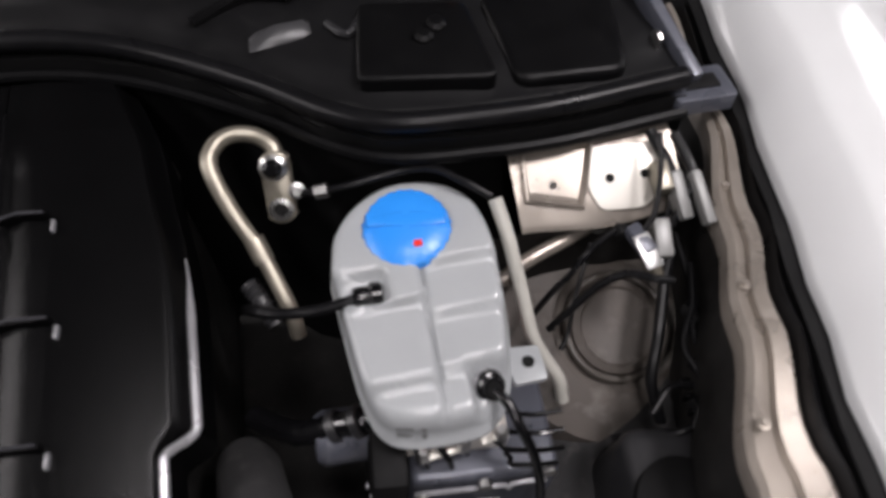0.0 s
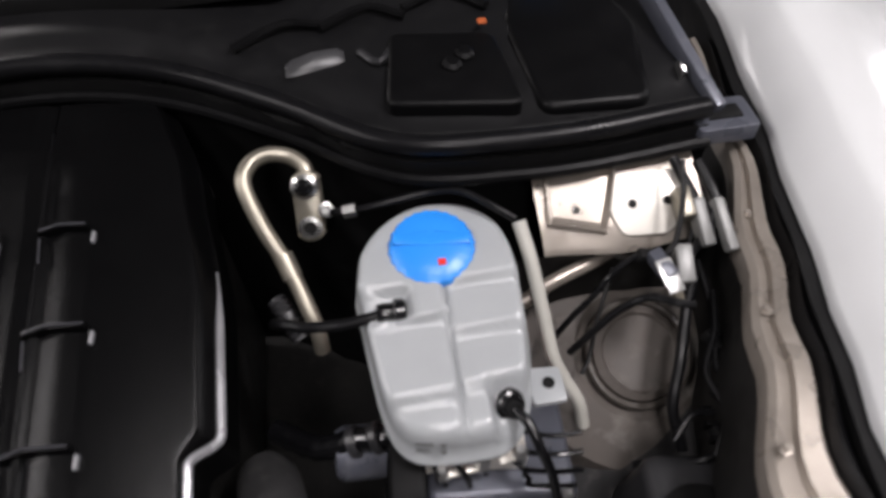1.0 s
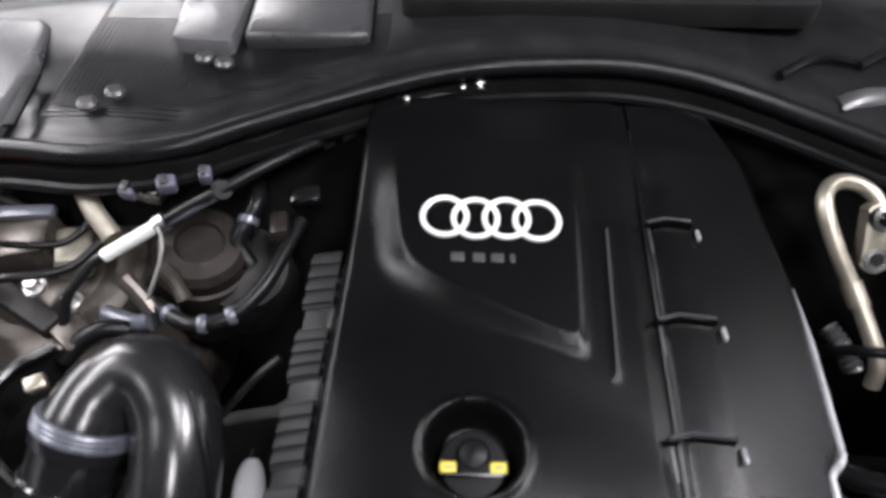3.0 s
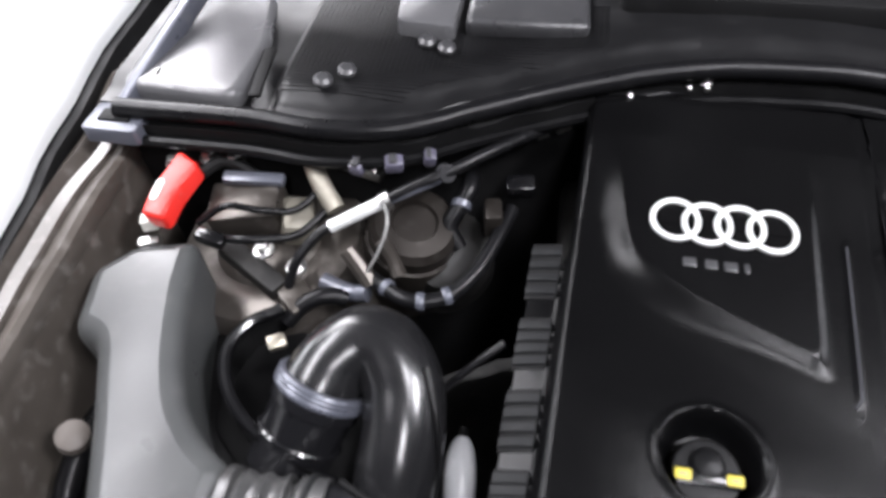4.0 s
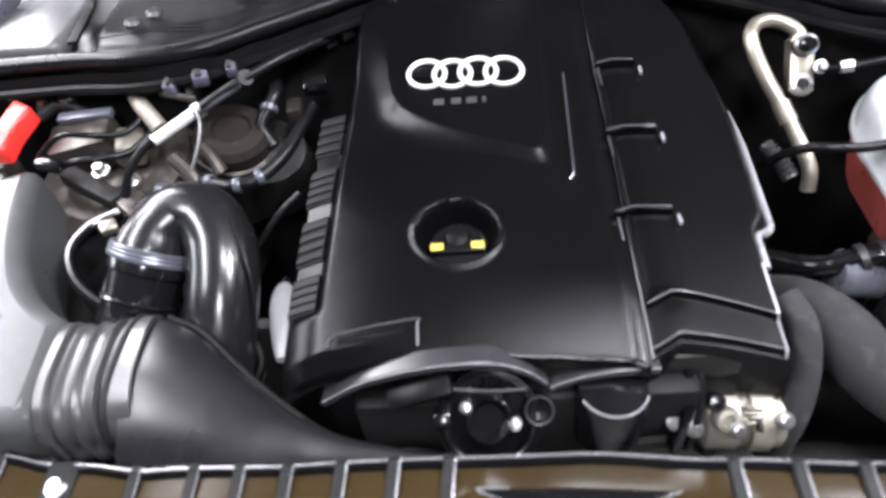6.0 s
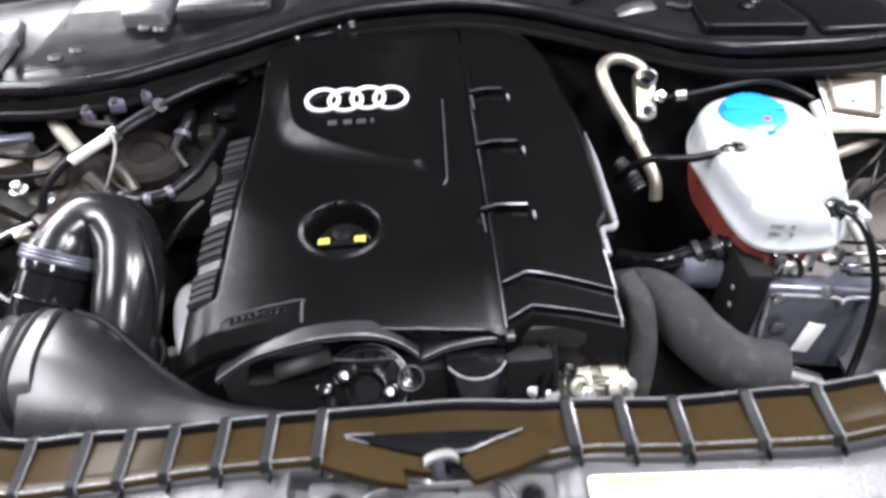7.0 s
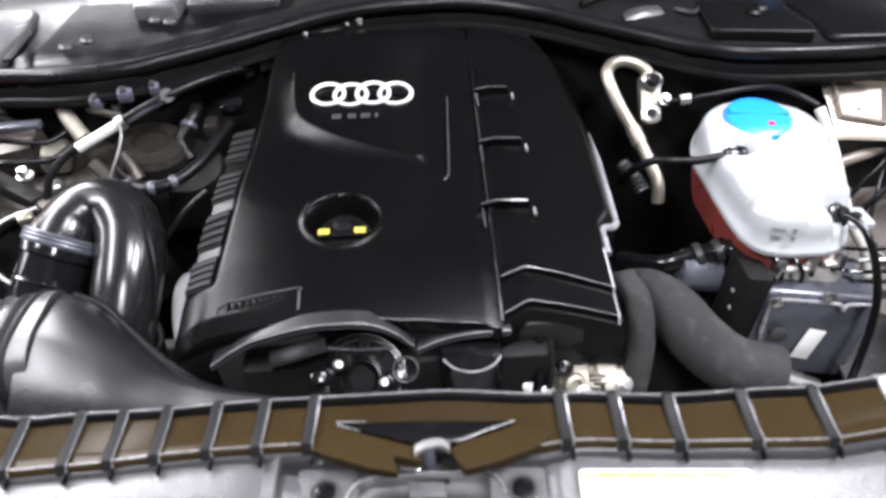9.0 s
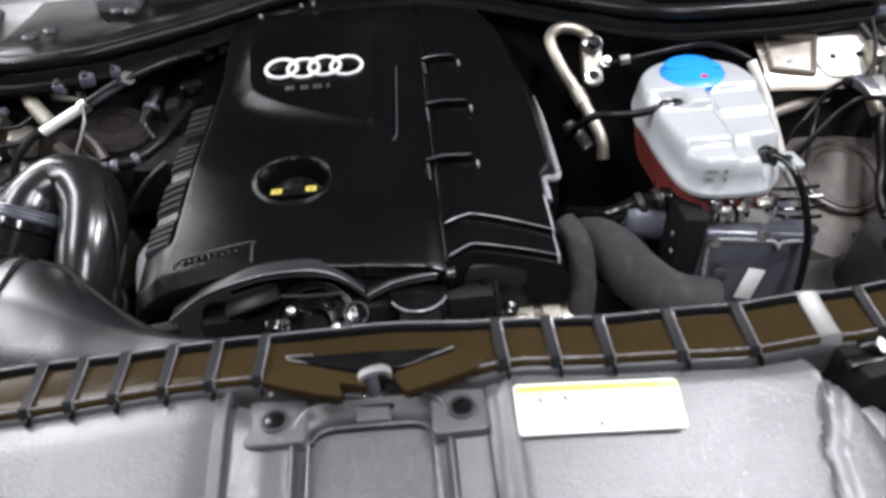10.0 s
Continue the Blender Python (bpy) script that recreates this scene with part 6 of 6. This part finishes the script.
part("housing", lathe([(0.05, -0.06), (0.055, -0.02), (0.045, 0.02), (0.02, 0.03), (0.0, 0.03)], pose(-0.315, 0.47, 0.78, 20, 10, 0), 28), DARK, td)
part("rib", tube([(-0.372, 0.425, 0.842), (-0.362, 0.42, 0.828), (-0.353, 0.41, 0.812)], 0.008, 10), PRIMER, td)
part("rib", tube([(-0.405, 0.415, 0.835), (-0.39, 0.405, 0.822), (-0.378, 0.395, 0.81)], 0.009, 10), PRIMER, td)
part("stub", tube([(-0.43, 0.40, 0.80), (-0.40, 0.39, 0.80), (-0.38, 0.388, 0.805)], 0.009, 12), SLATE, td)

LAVENDER = mat("lavender_glint_plastic", (0.09, 0.085, 0.12), 0.35, bump=0.05, var=0.15)
# small plugs added to give the lavender glints below the seal
for cx, cy, cz, rz_, w_ in ((-0.368, 0.483, 0.892, 20, 0.018), (-0.405, 0.480, 0.886, -10, 0.015), (-0.335, 0.497, 0.892, 15, 0.012)):
    pg = thing("glint_plug", (cx, cy, cz - 0.01), "lavender plug added for a glint below the bulkhead seal", "connector", "sensor plugs")
    part("body", box((cx, cy, cz), (w_, 0.014, 0.016), (14, 6, rz_), 0.003), LAVENDER, pg)
    part("latch_tab", box((cx, cy - 0.003, cz + 0.0095), (w_ * 0.45, 0.010, 0.004), (14, 6, rz_), 0.001), GREY, pg, "grey locking tab")
hose("vacuum_loop", [(-0.374, 0.450, 0.872), (-0.366, 0.436, 0.868), (-0.366, 0.420, 0.856), (-0.374, 0.405, 0.838), (-0.384, 0.398, 0.82)], 0.0018, DULL, "thin pale wire looping below the rod", "wire")
hose("earth_lead", [(-0.53, 0.405, 0.842), (-0.505, 0.40, 0.85), (-0.478, 0.408, 0.846), (-0.455, 0.425, 0.84), (-0.435, 0.455, 0.845)], 0.0042, RUBBER, "black lead across the suspension tower", "cable")
hose("earth_lead", [(-0.555, 0.415, 0.85), (-0.525, 0.425, 0.868), (-0.49, 0.43, 0.862), (-0.462, 0.445, 0.853), (-0.44, 0.48, 0.86)], 0.0036, RUBBER, "black lead across the suspension tower", "cable")
hose("coolant_stub", [(-0.455, 0.352, 0.79), (-0.44, 0.368, 0.802), (-0.42, 0.378, 0.806), (-0.40, 0.382, 0.80)], 0.0085, RUBBER, "short black hose below the brackets")

rodl = thing("vacuum_rod", (-0.40, 0.44, 0.86), "bright steel rod with black hose ends", "rod")
part("rod", tube([(-0.424, 0.430, 0.849), (-0.374, 0.454, 0.868)], 0.0068, 14, 1), SILVER, rodl)
part("collar", tube([(-0.376, 0.453, 0.867), (-0.368, 0.457, 0.870)], 0.0095, 14, 1), STEEL, rodl)
part("shank", tube([(-0.372, 0.455, 0.8685), (-0.322, 0.476, 0.8865)], 0.0060, 14, 1), SLATE, rodl, "dull steel shank")
part("hose", tube([(-0.372, 0.455, 0.869), (-0.345, 0.467, 0.88), (-0.316, 0.480, 0.889), (-0.28, 0.51, 0.893), (-0.245, 0.545, 0.89), (-0.222, 0.572, 0.884)], 0.0062, 12), RUBBER, rodl)
part("hose", tube([(-0.42, 0.432, 0.851), (-0.435, 0.42, 0.846), (-0.452, 0.395, 0.83), (-0.46, 0.375, 0.80)], 0.005, 10), RUBBER, rodl)
part("tip", lathe([(0.009, -0.005), (0.009, 0.005)], pose(-0.316, 0.480, 0.890, 60, 0, 40), 16), WORN, rodl)
ft = thing("hose_fitting", (-0.215, 0.576, 0.875), "bright alloy hose fitting on the bulkhead", "fitting")
part("nut", lathe([(0.009, -0.012), (0.009, 0.0)], pose(-0.226, 0.573, 0.88, 0, 80, 30), 6), STEEL, ft)
part("body", lathe([(0.011, -0.002), (0.011, 0.012), (0.007, 0.016)], pose(-0.215, 0.577, 0.884, 0, 80, 30), 16), STEEL, ft)
part("stem", tube([(-0.203, 0.583, 0.888), (-0.18, 0.60, 0.893), (-0.15, 0.622, 0.896)], 0.006, 10), RUBBER, ft)
hose("vacuum_line", [(-0.205, 0.582, 0.886), (-0.18, 0.578, 0.902), (-0.147, 0.587, 0.914), (-0.107, 0.598, 0.919), (-0.073, 0.606, 0.920), (0.0, 0.627, 0.912), (0.07, 0.645, 0.899), (0.133, 0.658, 0.886), (0.197, 0.644, 0.876), (0.23, 0.60, 0.866)], 0.0045, RUBBER, "thin black line along the bulkhead", "hose")
for px, py, pz, r_ in ((-0.073, 0.6055, 0.925, 0.0065), (-0.09, 0.602, 0.924, 0.004), (-0.147, 0.587, 0.919, 0.004), (0.133, 0.657, 0.890, 0.005), (0.197, 0.643, 0.88, 0.0085)):
    solo("line_clip", lathe([(r_ * 0.8, -0.006), (r_, 0.0), (r_ * 0.85, 0.004), (r_ * 0.4, 0.006)], pose(px, py, pz, 50, 0, 0), 14), STEEL, "small bright clip on the bulkhead line", "clip", "line clips")
hose("oil_hose", [(-0.39, 0.412, 0.81), (-0.365, 0.392, 0.815), (-0.345, 0.378, 0.819), (-0.324, 0.375, 0.820), (-0.298, 0.385, 0.822), (-0.275, 0.415, 0.828), (-0.262, 0.45, 0.835), (-0.25, 0.49, 0.84)], 0.0075, RUBBER, "black hose looping beside the engine cover", clamps=(((-0.324, 0.375, 0.820), (1, 0.1, 0)), ((-0.30, 0.384, 0.8218), (1, 0.5, 0.1)), ((-0.36, 0.389, 0.816), (1, -0.5, 0))))
hose("breather_hose", [(-0.30, 0.53, 0.85), (-0.295, 0.505, 0.853), (-0.302, 0.485, 0.843), (-0.312, 0.468, 0.828), (-0.30, 0.455, 0.81)], 0.009, RUBBER, "short curved black breather hose", clamps=(((-0.302, 0.485, 0.843), (0.2, 1, 0.5)),))
solo("coil_plug", box((-0.245, 0.505, 0.858), (0.03, 0.02, 0.018), (10, 0, 10), 0.004), GLOSS, "dark glossy coil connector", "connector")
solo("coil_plug", box((-0.268, 0.475, 0.84), (0.018, 0.03, 0.03), (0, 0, 10), 0.004), BURNT, "dark brown connector beside the cover", "connector")
hose("corner_hose", [(-0.575, 0.11, 0.72), (-0.60, 0.16, 0.75), (-0.605, 0.22, 0.765), (-0.60, 0.27, 0.76)], 0.012, RUBBER, "black hose between airbox and wing")
solo("wing_clip", lathe([(0.014, 0), (0.014, 0.012), (0.007, 0.016)], pose(-0.598, 0.205, 0.79, 0, 20, 0), 16), TOWER, "dull brown stud beside the airbox", "stud")
